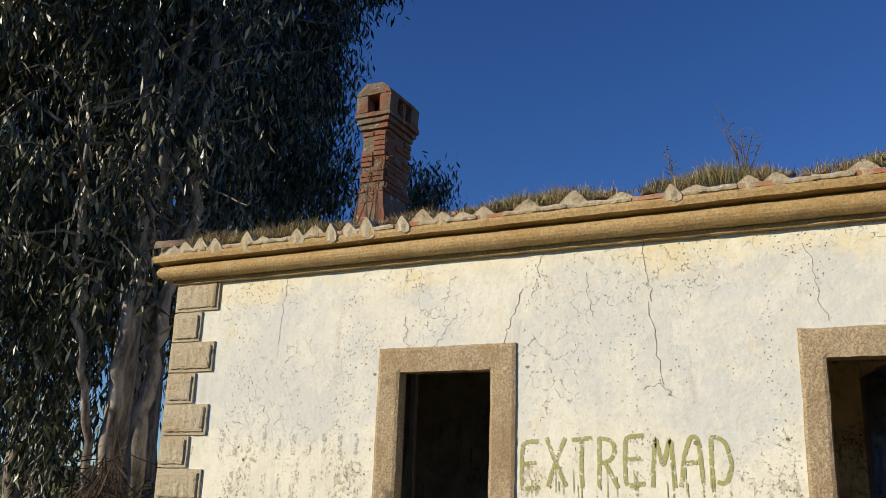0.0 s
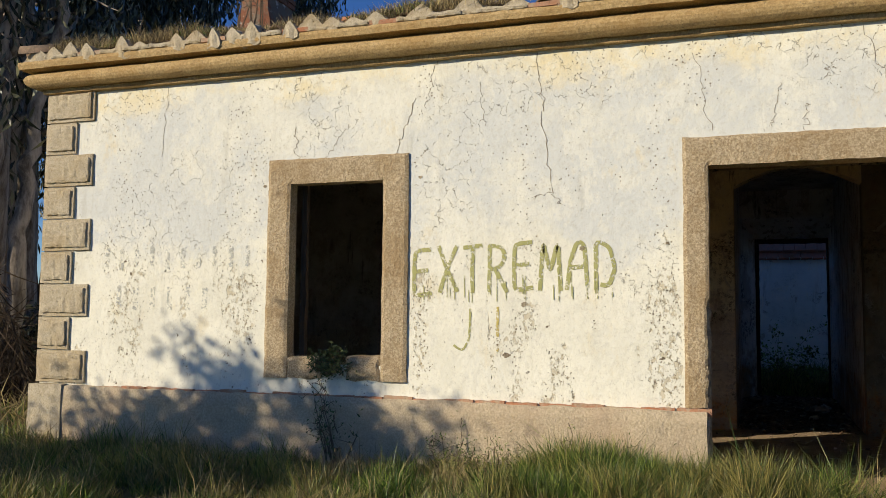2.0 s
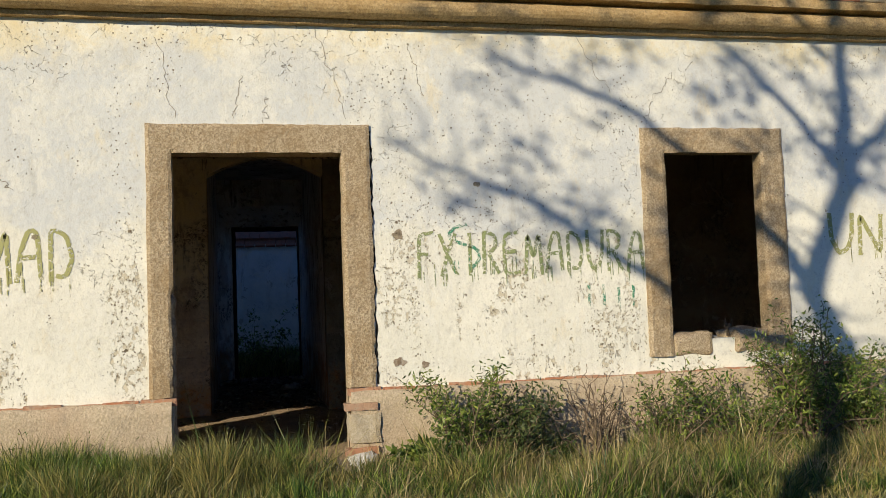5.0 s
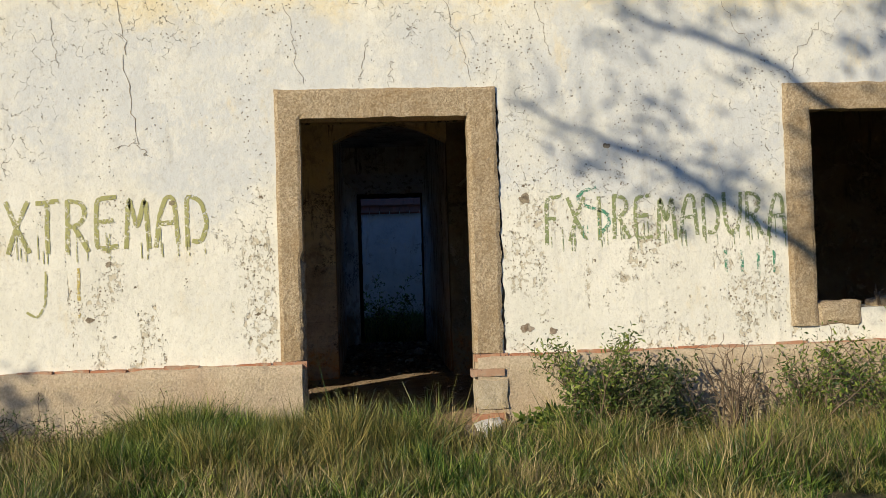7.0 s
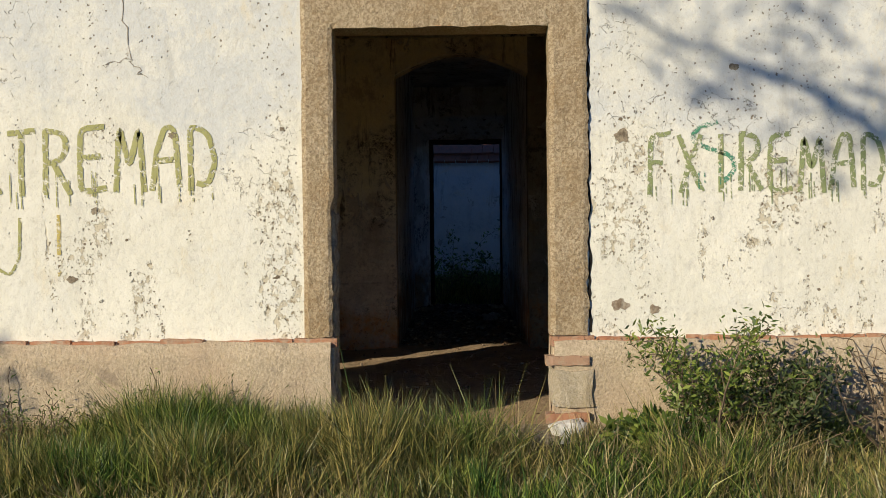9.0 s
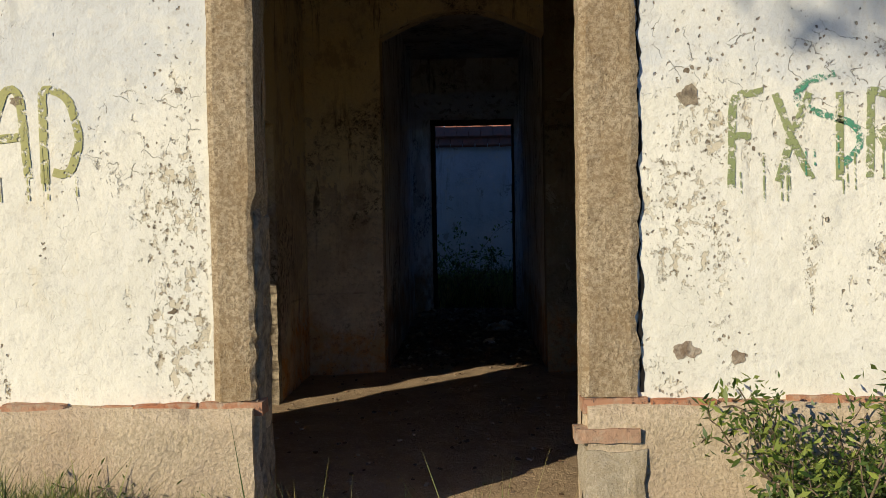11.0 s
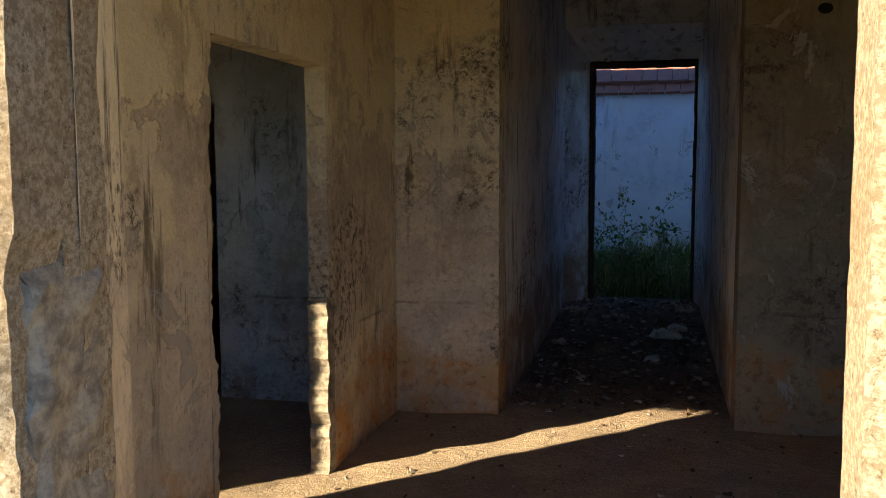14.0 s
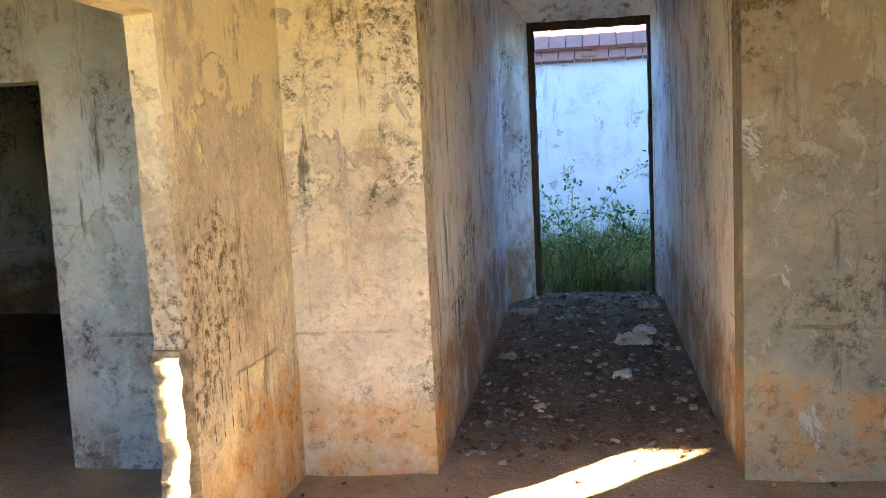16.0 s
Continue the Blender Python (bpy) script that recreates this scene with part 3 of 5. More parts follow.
# splayed reveal and frame of the yard door
bm = bmesh.new()
SPL = ((-0.36, REAR0, -0.10), (1.13, REAR0, 1.06))
zt0, zt1, yf = 3.2, 2.85, 16.62
for x0, y0, x1 in SPL:
    bm.faces.new([bm.verts.new(p) for p in ((x0, y0 + 0.002, 0), (x1, yf, 0), (x1, yf, zt1), (x0, y0 + 0.002, zt0))])
bm.faces.new([bm.verts.new(p) for p in ((-0.36, REAR0 + 0.002, zt0), (1.13, REAR0 + 0.002, zt0), (1.06, yf, zt1), (-0.10, yf, zt1))])
structure("yard_door_reveal", bm, M_WHITE, "splayed whitewashed reveal with damp stains", "wall")
bm = bmesh.new()
holed(bm, 0, -0.5, 1.4, yf + 0.06, REAR1 + 0.06, -0.1, 3.3, [(-0.08, 1.04, -0.1, 2.83)])
structure("yard_door_wall", bm, M_WHITE, "rear wall round the yard doorway", "wall")
frame_thing = thing("door_frame", (0.48, yf, 0.1), "dark weathered wooden door frame with no door", "door frame")
for lo, hi in (((-0.13, yf - 0.03, 0.1), (-0.045, yf + 0.07, 2.83)), ((1.025, yf - 0.03, 0.1), (1.09, yf + 0.07, 2.83)), ((-0.13, yf - 0.035, 2.79), (1.09, yf + 0.075, 2.88))):
    bm = bmesh.new()
    block(bm, lo, hi, 0.07, 0.012, 9)
    part("frame_member", bm, M_WOOD, frame_thing)

# ---- stone surrounds ----
def gate_mesh(x0, x1, i0, i1, z0, zl, zt, y0, y1, shift, cell=0.03):
    """An upturned U of rendered stone, y0..y1 deep, whose edges are moved sideways by shift(x, z)."""
    def cuts(a, b):
        n = max(1, round((b - a) / cell))
        return [a + (b - a) * i / n for i in range(n + 1)]
    xs_, zs_ = cuts(x0, i0) + cuts(i0, i1)[1:] + cuts(i1, x1)[1:], cuts(z0, zl) + cuts(zl, zt)[1:]
    bm, seen = bmesh.new(), {}

    def v(i, j, back):
        if (i, j, back) not in seen:
            x, z = xs_[i], zs_[j]
            p = Vector((x + shift(x, z), y1 if back else y0, z))
            p.z += 0.007 * noise.noise((x * 9, z * 5, 3)) + 0.004 * noise.noise((x * 31, z * 31, 4))
            if not back:
                p.y += 0.006 * noise.noise((x * 6, 0, z * 6)) + 0.005 * noise.noise((x * 22, 0, z * 22))
                e = min(abs(x - x0), abs(x - x1), abs(x - i0) if z < zl + 0.01 else 1, abs(x - i1) if z < zl + 0.01 else 1, abs(z - zt))
                p.y += 0.012 if e < 0.005 else 0
            seen[i, j, back] = bm.verts.new(p)
        return seen[i, j, back]

    cells = set()
    for i in range(len(xs_) - 1):
        for j in range(len(zs_) - 1):
            if not (i0 - 1e-6 <= xs_[i] and xs_[i + 1] <= i1 + 1e-6 and zs_[j + 1] <= zl + 1e-6):
                cells.add((i, j))
    for i, j in cells:
        for back in (False, True):
            bm.faces.new([v(i, j, back), v(i + 1, j, back), v(i + 1, j + 1, back), v(i, j + 1, back)])
        for n, (a, b) in (((i - 1, j), ((i, j), (i, j + 1))), ((i + 1, j), ((i + 1, j), (i + 1, j + 1))), ((i, j - 1), ((i, j), (i + 1, j))), ((i, j + 1), ((i, j + 1), (i + 1, j + 1)))):
            if n not in cells:
                bm.faces.new([v(*a, False), v(*b, False), v(*b, True), v(*a, True)])
    return bm


def rough_edge(z, seed, amp):
    return amp * (noise.noise((z * 2.3, seed, 0)) + 0.7 * noise.noise((z * 8, seed, 2)) + 0.6 * noise.noise((z * 23, seed, 5)))


def surround(name, x0, x1, i0, i1, zb, zi, zl, zt, label, sill):
    th = thing(name, ((x0 + x1) / 2, FACE, zb), label, "stone surround", kind="structure")
    y0, y1 = FACE - 0.03, FACE + (0.11 if sill else 0.12)

    def shift(x, z):
        if sill:
            return rough_edge(z, x0 + (x > i0), 0.006)
        if abs(x - x1) < 0.07:
            return rough_edge(z, 3.3, 0.022) * max(0, min(1, (2.75 - z) / 0.5)) * (1 - abs(x - x1) / 0.07)
        if abs(x - i0) < 0.07 and z < 1.62:
            return (-0.022 + rough_edge(z, 6.1, 0.024)) * min(1, (1.62 - z) / 0.06) * (1 - abs(x - i0) / 0.07)
        return rough_edge(z, 9.0, 0.005)

    part("stone_frame", gate_mesh(x0, x1, i0, i1, zb, zl, zt, y0, y1, shift), M_STONE, th)
    if sill:
        for lo, hi in (((i0 - 0.002, y0 + 0.003, zb), (i0 + 0.38, y1 + 0.2, zi - 0.02)), ((i0 + 0.385, y0 + 0.03, zb), (i1 - 0.36, y1 + 0.2, zi - 0.08)), ((i1 - 0.355, y0 + 0.003, zb), (i1 + 0.002, y1 + 0.2, zi))):
            bm = bmesh.new()
            block(bm, lo, hi, 0.04, 0.03, 6)
            part("sill_stone", bm, M_STONE, th, "chipped and broken sill stone")
    else:
        bm = bmesh.new()
        block(bm, (x0 + 0.03, y1 + 0.002, zl + 0.01), (x1 - 0.03, FACE + 0.27, zt - 0.03), 0.08, 0.005, 9)
        part("inner_lintel", bm, M_STONE, th)
        bm = bmesh.new()
        block(bm, (x0 + 0.03, y1 + 0.002, zb), (i0 - 0.012, FACE + 0.27, zl + 0.01), 0.05, 0.008, 9)
        part("inner_jamb", bm, M_STONE, th)
    return th


surround("door_surround", -0.635, 1.14, -0.44, 0.902, 0.745, 0, 2.665, 2.90, "rough tan granite surround of the open doorway, chipped along its edges", False)
surround("window_surround", -4.425, -3.005, -4.19, -3.25, 0.865, 1.08, 2.665, 2.90, "rough tan granite window surround with a broken sill", True)
surround("window_surround", 3.555, 4.955, 3.78, 4.72, 0.865, 1.08, 2.665, 2.89, "rough tan granite window surround with a broken sill", True)
th = thing("window_post", (-4.14, 7.7, 1.06), "dark wooden post standing in the empty window", "window frame")
bm = bmesh.new()
block(bm, (-4.17, 7.66, 1.03), (-4.11, 7.72, 2.76), 0.08, 0.008, 8)
part("post", bm, M_WOOD, th)

# masonry below the door jambs
for x0, x1 in ((-0.62, -0.452), (0.91, 1.10)):
    bm = bmesh.new()
    block(bm, (x0, FACE - 0.02, -0.05), (x1, 7.76 if x0 < 0 else 7.6, 0.75), 0.05, 0.014, 9)
    structure("jamb_base", bm, M_PLINTH, "rough masonry foot of the door jamb", "jamb")
bm = bmesh.new()
block(bm, (-0.52, FACE + 0.015, 0.1), (-0.446, 7.75, 1.55), 0.04, 0.02, 12)
structure("jamb_patch", bm, M_MORTAR, "broken dark mortar on the door reveal", "jamb")

# quoins
quoins = thing("corner_quoins", (LEFT, FACE, 0.73), "alternating dressed granite quoins at the corner", "quoins", kind="structure")
for i in range(9):
    bm = bmesh.new()
    z1 = 3.745 - i * 0.334
    w = 0.575 if i % 2 == 0 else 0.36
    d = 0.36 if i % 2 == 0 else 0.575
    block(bm, (LEFT - 0.03, FACE - 0.026, z1 - 0.326), (LEFT + w, FACE + d, z1), 0.08, 0.006, 8)
    block(bm, (LEFT + 0.005, FACE - 0.048, z1 - 0.292), (LEFT + w - 0.035, FACE, z1 - 0.034), 0.03, 0.010, 19)
    block(bm, (LEFT - 0.05, FACE + 0.005, z1 - 0.292), (LEFT, FACE + d - 0.035, z1 - 0.034), 0.05, 0.010, 19)
    part("quoin", bm, M_QUOIN, quoins)

# plinth, with the brick course on top of it
for k, (x0, x1) in enumerate(((LEFT - 0.06, DOOR[0] - 0.03), (DOOR[1] + 0.02, RIGHT))):
    bm = bmesh.new()
    n = int((x1 - x0) / 0.11)
    cols = []
    for i in range(n + 1):
        x = x0 + (x1 - x0) * i / n
        top = 0.712 + 0.012 * noise.noise((x * 1.3, 0, k)) + 0.014 * noise.noise((x * 7, 0, k))
        col = []
        for j in range(9):
            p = Vector((x, FACE - 0.065, -0.1 + (top + 0.1) * j / 8))
            p.y += 0.018 * noise.noise(p * 3) + 0.01 * noise.noise(p * 11)
            if i in (0, n):
                p.x += 0.03 * noise.noise((0, 0, p.z * 6))
            col.append(bm.verts.new(p))
        col.append(bm.verts.new((x, FACE + 0.01, top + 0.012)))
        cols.append(col)
    for c, d in zip(cols, cols[1:]):
        for j in range(9):
            bm.faces.new([c[j], d[j], d[j + 1], c[j + 1]])
    for c in (cols[0], cols[-1]):
        bk = [bm.verts.new((v.co.x, FACE + 0.3, v.co.z)) for v in c]
        c = [bm.verts.new(v.co) for v in c]
        for j in range(9):
            bm.faces.new([c[j], c[j + 1], bk[j + 1], bk[j]])
    structure("plinth", bm, M_PLINTH, "coarse tan rendered plinth, cracked and stained", "plinth", True)
bm = bmesh.new()
block(bm, (LEFT - 0.07, FACE - 0.085, -0.1), (LEFT + 0.36, FACE + 0.4, 0.735), 0.09, 0.012, 6)
structure("plinth_corner", bm, M_QUOIN, "granite corner block of the plinth", "plinth")
bm = bmesh.new()
block(bm, (DOOR[0] - 0.2, FACE - 0.12, -0.05), (DOOR[1] + 0.12, FACE + 0.3, FLOOR + 0.045), 0.08, 0.02, 4)
structure("threshold", bm, M_MORTAR, "worn concrete door threshold", "threshold")
bm = bmesh.new()
block(bm, (0.90, FACE - 0.13, -0.05), (1.13, FACE + 0.02, 0.25), 0.05, 0.06, 6)
tagged(finish("mortar_lump", bm, M_YARD, True), "lump of pale crumbling mortar beside the door", "mortar")

# ---- cornice ----
prof = [(0.0, 3.725), (-0.06, 3.73), (-0.068, 3.765), (-0.065, 3.775)]
prof += [(-0.10 - 0.10 * math.sin(a), 3.852 - 0.082 * math.cos(a)) for a in np.linspace(0.1, math.pi - 0.1, 9)]
prof += [(-0.10, 3.945), (-0.235, 3.955), (-0.245, 4.0), (-0.24, 4.03), (0.1, 4.04)]
bm = bmesh.new()
xs_c = [*np.linspace(LEFT, RIGHT, 190)]
cols = []
for x in [None, *xs_c]:
    col = []
    for d, z in prof:
        if x is None:
            p = Vector((LEFT + d, 16.7, z))
        elif x == LEFT:
            p = Vector((LEFT + d, FACE + d, z))
        else:
            p = Vector((x, FACE + d, z))
        p = wobble(p, 7.0, 0.007)
        p.z += 0.006 * noise.noise((p.x * 0.6, 0, 4))
        col.append(bm.verts.new(p))
    cols.append(col)
for c, d in zip(cols, cols[1:]):
    for j in range(len(prof) - 1):
        bm.faces.new([c[j], c[j + 1], d[j + 1], d[j]])
structure("cornice", bm, M_CORNICE, "weathered ochre moulded cornice with a round roll", "cornice", False)

# ---- roof ----
SLOPE = 0.29
bm = bmesh.new()
# unseen rear eave is added length, reaching out to shade the yard wall
ev = [(LEFT - 0.1, FACE - 0.1, 4.05), (RIGHT, FACE - 0.1, 4.05), (RIGHT, REAR1 + 0.55, 4.2), (LEFT - 0.1, REAR1 + 0.55, 4.2)]
rg = [(LEFT + 4.4, 12.1, 5.38), (RIGHT, 12.1, 5.38)]
e = [bm.verts.new(p) for p in ev]
r = [bm.verts.new(p) for p in rg]
for f in ((e[0], e[1], r[1], r[0]), (e[1], e[2], r[1]), (e[2], e[3], r[0], r[1]), (e[3], e[0], r[0])):
    bm.faces.new(f)
bm.faces.new(e[::-1])
roof = structure("roof", bm, earth("roof_soil", (0.13, 0.10, 0.06), (0.2, 0.15, 0.09), (0.08, 0.07, 0.04)), "low tiled roof silted up with soil and weeds", "roof")


def barrel(bm, length, r, thick, flip=False, sides=8):
    for i in range(sides):
        a0, a1 = math.pi * i / sides, math.pi * (i + 1) / sides
        s = -1 if flip else 1
        q = []
        for y, k in ((0, 1.0), (length, 0.86)):
            for a in (a0, a1):
                for rr in (r * k, (r - thick) * k):
                    q.append(bm.verts.new((rr * math.cos(a), y, s * rr * math.sin(a))))
        o0, n0, o1, n1, O0, N0, O1, N1 = q
        for f in ((o0, o1, O1, O0), (n0, N0, N1, n1), (o0, n0, n1, o1), (O0, O1, N1, N0)):
            bm.faces.new(f)
    bmesh.ops.remove_doubles(bm, verts=bm.verts[:], dist=0.0005)


bm = bmesh.new()
barrel(bm, 0.5, 0.105, 0.016)
tile = part("roof_tile", bm, M_TILE, roof, smooth=True)
bm = bmesh.new()
barrel(bm, 0.5, 0.105, 0.016, True)
pan = part("roof_tile", bm, M_TILE, roof, smooth=True)
bm = bmesh.new()
block(bm, (-0.10, 0.02, -0.05), (0.10, 0.28, 0.075), 0.035, 0.0)
for v in bm.verts:
    v.co.x *= 1.0 - 0.92 * max(0, v.co.z) / 0.075
    v.co = wobble(v.co, 12, 0.022)
plug = part("mortar_fill", bm, M_QUOIN, roof)
tilt = math.degrees(math.atan(SLOPE))
first = [True, True, True]


def on_roof(ob, m, i):
    o = ob if first[i] else ob.copy()
    if not first[i]:
        scene.collection.objects.link(o)
    first[i] = False
    o.matrix_parent_inverse = Matrix()
    o.matrix_basis = m


k = 0
x = LEFT - 0.02
while x < 6.6:
    w = random.uniform(-1, 1)
    state = noise.noise((x * 0.9, 4.2, 0)) + 0.3 * w
    tall = random.uniform(0.25, 1.0) + 0.9 * random.random() ** 3
    if state > -0.25 and random.random() < 0.72:
        on_roof(plug, pose(x, FACE - 0.255 + 0.02 * w, 4.06 + 0.012 * w, 0, 4 * w, 4 * w) @ Matrix.Diagonal((1.25 + 0.5 * w, 1, 0.4 + tall, 1)), 2)
    if state > -0.05:
        on_roof(tile, pose(x, FACE - 0.12 + 0.05 * w, 4.05, tilt + 2 * w, 5 * w, 5 * w), 0)
    on_roof(pan, pose(x + 0.115, FACE - 0.10 + 0.03 * w, 4.09, tilt + w, 3 * w, 2 * w), 1)
    x += 0.212 + 0.012 * w
for i in range(4):
    on_roof(tile, pose(LEFT - 0.22 + 0.01 * i, FACE - 0.2 + 0.21 * i, 4.11, 6, 4, -70 + 6 * i), 0)
bm = bmesh.new()
block(bm, (-0.14, 0, 0), (0.14, 0.12, 0.045), 0.07, 0.006, 9)
eave_brick = part("brick", bm, M_BRICK, roof)
eave_brick.matrix_parent_inverse = Matrix()
eave_brick.matrix_basis = pose(-6.4, FACE - 0.235, 4.035)
bm = bmesh.new()
block(bm, (-0.155, -0.012, -0.004), (0.155, 0.13, 0.05), 0.03, 0.014, 13)
eave_mortar = part("mortar_fill", bm, M_QUOIN, roof)
eave_mortar.matrix_parent_inverse = Matrix()
eave_mortar.matrix_basis = pose(-6.7, FACE - 0.235, 4.035)
for i in range(1, 46):
    o = (eave_brick if (i * 7) % 11 < 3 else eave_mortar).copy()
    scene.collection.objects.link(o)
    o.matrix_basis = pose(-6.4 + i * 0.292, FACE - 0.235 + 0.01 * math.sin(i * 2.3), 4.036 + 0.003 * math.sin(i * 5), 0, 0, 1.5 * math.sin(i * 7))

# loose stones on the eave
for i in range(14):
    bm = bmesh.new()
    s = random.uniform(0.04, 0.09)
    block(bm, (-s, -s * 0.8, -s * 0.4), (s, s * 0.8, s * 0.6), s, s * 0.5, 14)
    o = tagged(finish("stone", bm, M_RUBBLE if i % 3 else M_BRICK, True), "small loose stone lying on the roof edge", "stone", "stones on the eave")
    o.location = (random.uniform(-6.5, 4.0), FACE - 0.08, 4.12 + s * 0.4)

# chimney
ch = thing("chimney", (-5.25, 8.8, 4.4), "old brick chimney with flaking render and smoke holes", "chimney")
C0, C1, D0, D1 = -5.42, -5.09, 8.5, 9.07
bm = bmesh.new()
block(bm, (C0, D0, 4.3), (C1, D1, 5.74), 0.07, 0.016, 6)
for v in bm.verts:
    f = max(0, (5.0 - v.co.z) / 0.5)
    v.co.x += (v.co.x - (C0 + C1) / 2) * 0.35 * f
    v.co.y += (v.co.y - (D0 + D1) / 2) * 0.2 * f
k_ch = Mat("chimney_render", 0.95)
colr = k_ch.mix(k_ch.ramp(k_ch.noise(4, 6, 0.7), 0.42, 0.55), (0.25, 0.105, 0.06), (0.21, 0.165, 0.12))
colr = k_ch.mix(k_ch.ramp(k_ch.noise(7, 6, 0.75), 0.60, 0.66), colr, (0.55, 0.5, 0.42))
k_ch.bump(k_ch.noise(20, 6, 0.7), 0.03)
M_CHIM = k_ch.done(colr)
part("shaft", bm, M_CHIM, ch)
bm = bmesh.new()
block(bm, (-0.5, -0.02, -0.5), (0.5, 0.02, 0.5), 0.34, 0.0)
for v in bm.verts:
    v.co = wobble(v.co, 5, 0.02)
M_CHIM_BRICK = plain("old_chimney_brick", (0.30, 0.125, 0.07), (0.17, 0.10, 0.07), 9, 0.95, 0.02)
first_brick = part("brick", bm, M_CHIM_BRICK, ch)
random.seed(21)
laid = []
for c in range(12):
    z = 4.98 + c * 0.064
    off = 0.5 * (c % 2)
    laid += [(C0 + 0.083 + 0.165 * q, D0 - 0.004, z, 0.148, 0) for q in range(2)]
    laid += [(C1 + 0.004, D0 + 0.10 + 0.19 * q + 0.03 * off, z, 0.172, 90) for q in range(3)]
laid = [b for b in laid if random.random() < 0.7]
for i, (x, y, z, w, turn) in enumerate(laid):
    o = first_brick if i == 0 else first_brick.copy()
    if i:
        scene.collection.objects.link(o)
    o.matrix_parent_inverse = ch.matrix_world.inverted()
    o.matrix_basis = pose(x, y, z, random.uniform(-2, 2), random.uniform(-1.5, 1.5), turn) @ Matrix.Diagonal((w, 0.7, 0.05, 1))
for z, g in ((5.74, 0.03), (5.81, 0.06), (5.88, 0.085)):
    bm = bmesh.new()
    block(bm, (C0 - g, D0 - g, z), (C1 + g, D1 + g, z + 0.065), 0.06, 0.012, 8)
    part("corbel", bm, M_CHIM, ch)
g = 0.075
for lo, hi in (((C0 - g, D0 - g, 5.945), (C0 + 0.09, D0 + 0.12, 6.17)), ((C1 - 0.09, D0 - g, 5.945), (C1 + g, D0 + 0.12, 6.17)),
               ((C0 - g, D1 - 0.12, 5.945), (C0 + 0.09, D1 + g, 6.17)), ((C1 - 0.09, D1 - 0.12, 5.945), (C1 + g, D1 + g, 6.17)),
               ((C0 + 0.0, D0 + 0.24, 5.945), (C1 + g - 0.01, D0 + 0.34, 6.17))):
    bm = bmesh.new()
    block(bm, lo, hi, 0.06, 0.014, 8)
    part("pier", bm, M_CHIM, ch)
bm = bmesh.new()
block(bm, (C0 - g, D0 - g - 0.01, 6.16), (C1 + g, D1 + g + 0.01, 6.32), 0.06, 0.014, 8)
for v in bm.verts:
    if v.co.z > 6.2:
        v.co.x += ((C0 + C1) / 2 - v.co.x) * 0.55 * (v.co.z - 6.2) / 0.12
part("cap", bm, M_CHIM, ch)
bm = bmesh.new()
block(bm, (C0 + 0.02, D0 + 0.13, 5.94), (C0 + 0.03, D1 - 0.13, 6.17))
part("flue_lining", bm, M_HOLE, ch)

# ---- trees ----
def leaf_cloud(name, centres, radius, drop, per, size, mat, parent, spread=0.35, hang=1.0, thin=0.11):
    """Leaves round many twig ends: hang 1 lets them droop, 0 lets them stand every way."""
    c = np.repeat(np.asarray(centres, float), per, 0)
    n = len(c)
    off = rng.normal(0, 1, (n, 3)) * np.array([radius, radius, drop])
    off[:, 2] -= drop * 0.6 * hang
    way = unit(rng.normal(0, 1, (n, 3)) * (spread + (1 - hang)) + np.array([0, 0, -hang]))
    side = unit(np.cross(way, rng.normal(0, 1, (n, 3))))
    length = size * rng.uniform(0.6, 1.3, n)
    ob = blades(name, c + off, way, side, length, length * thin, rng.normal(0, 0.15, (n, 3)), mat)
    ob.parent = parent
    ob.matrix_parent_inverse = parent.matrix_world.inverted()
    return ob


def wander(p, d, steps, step, wild, up=0.0):
    pts = [Vector(p)]
    d = Vector(d).normalized()
    for _ in range(steps):
        d = (d + Vector((random.gauss(0, wild), random.gauss(0, wild), random.gauss(0, wild) + up))).normalized()
        pts.append(pts[-1] + d * step)
    return pts


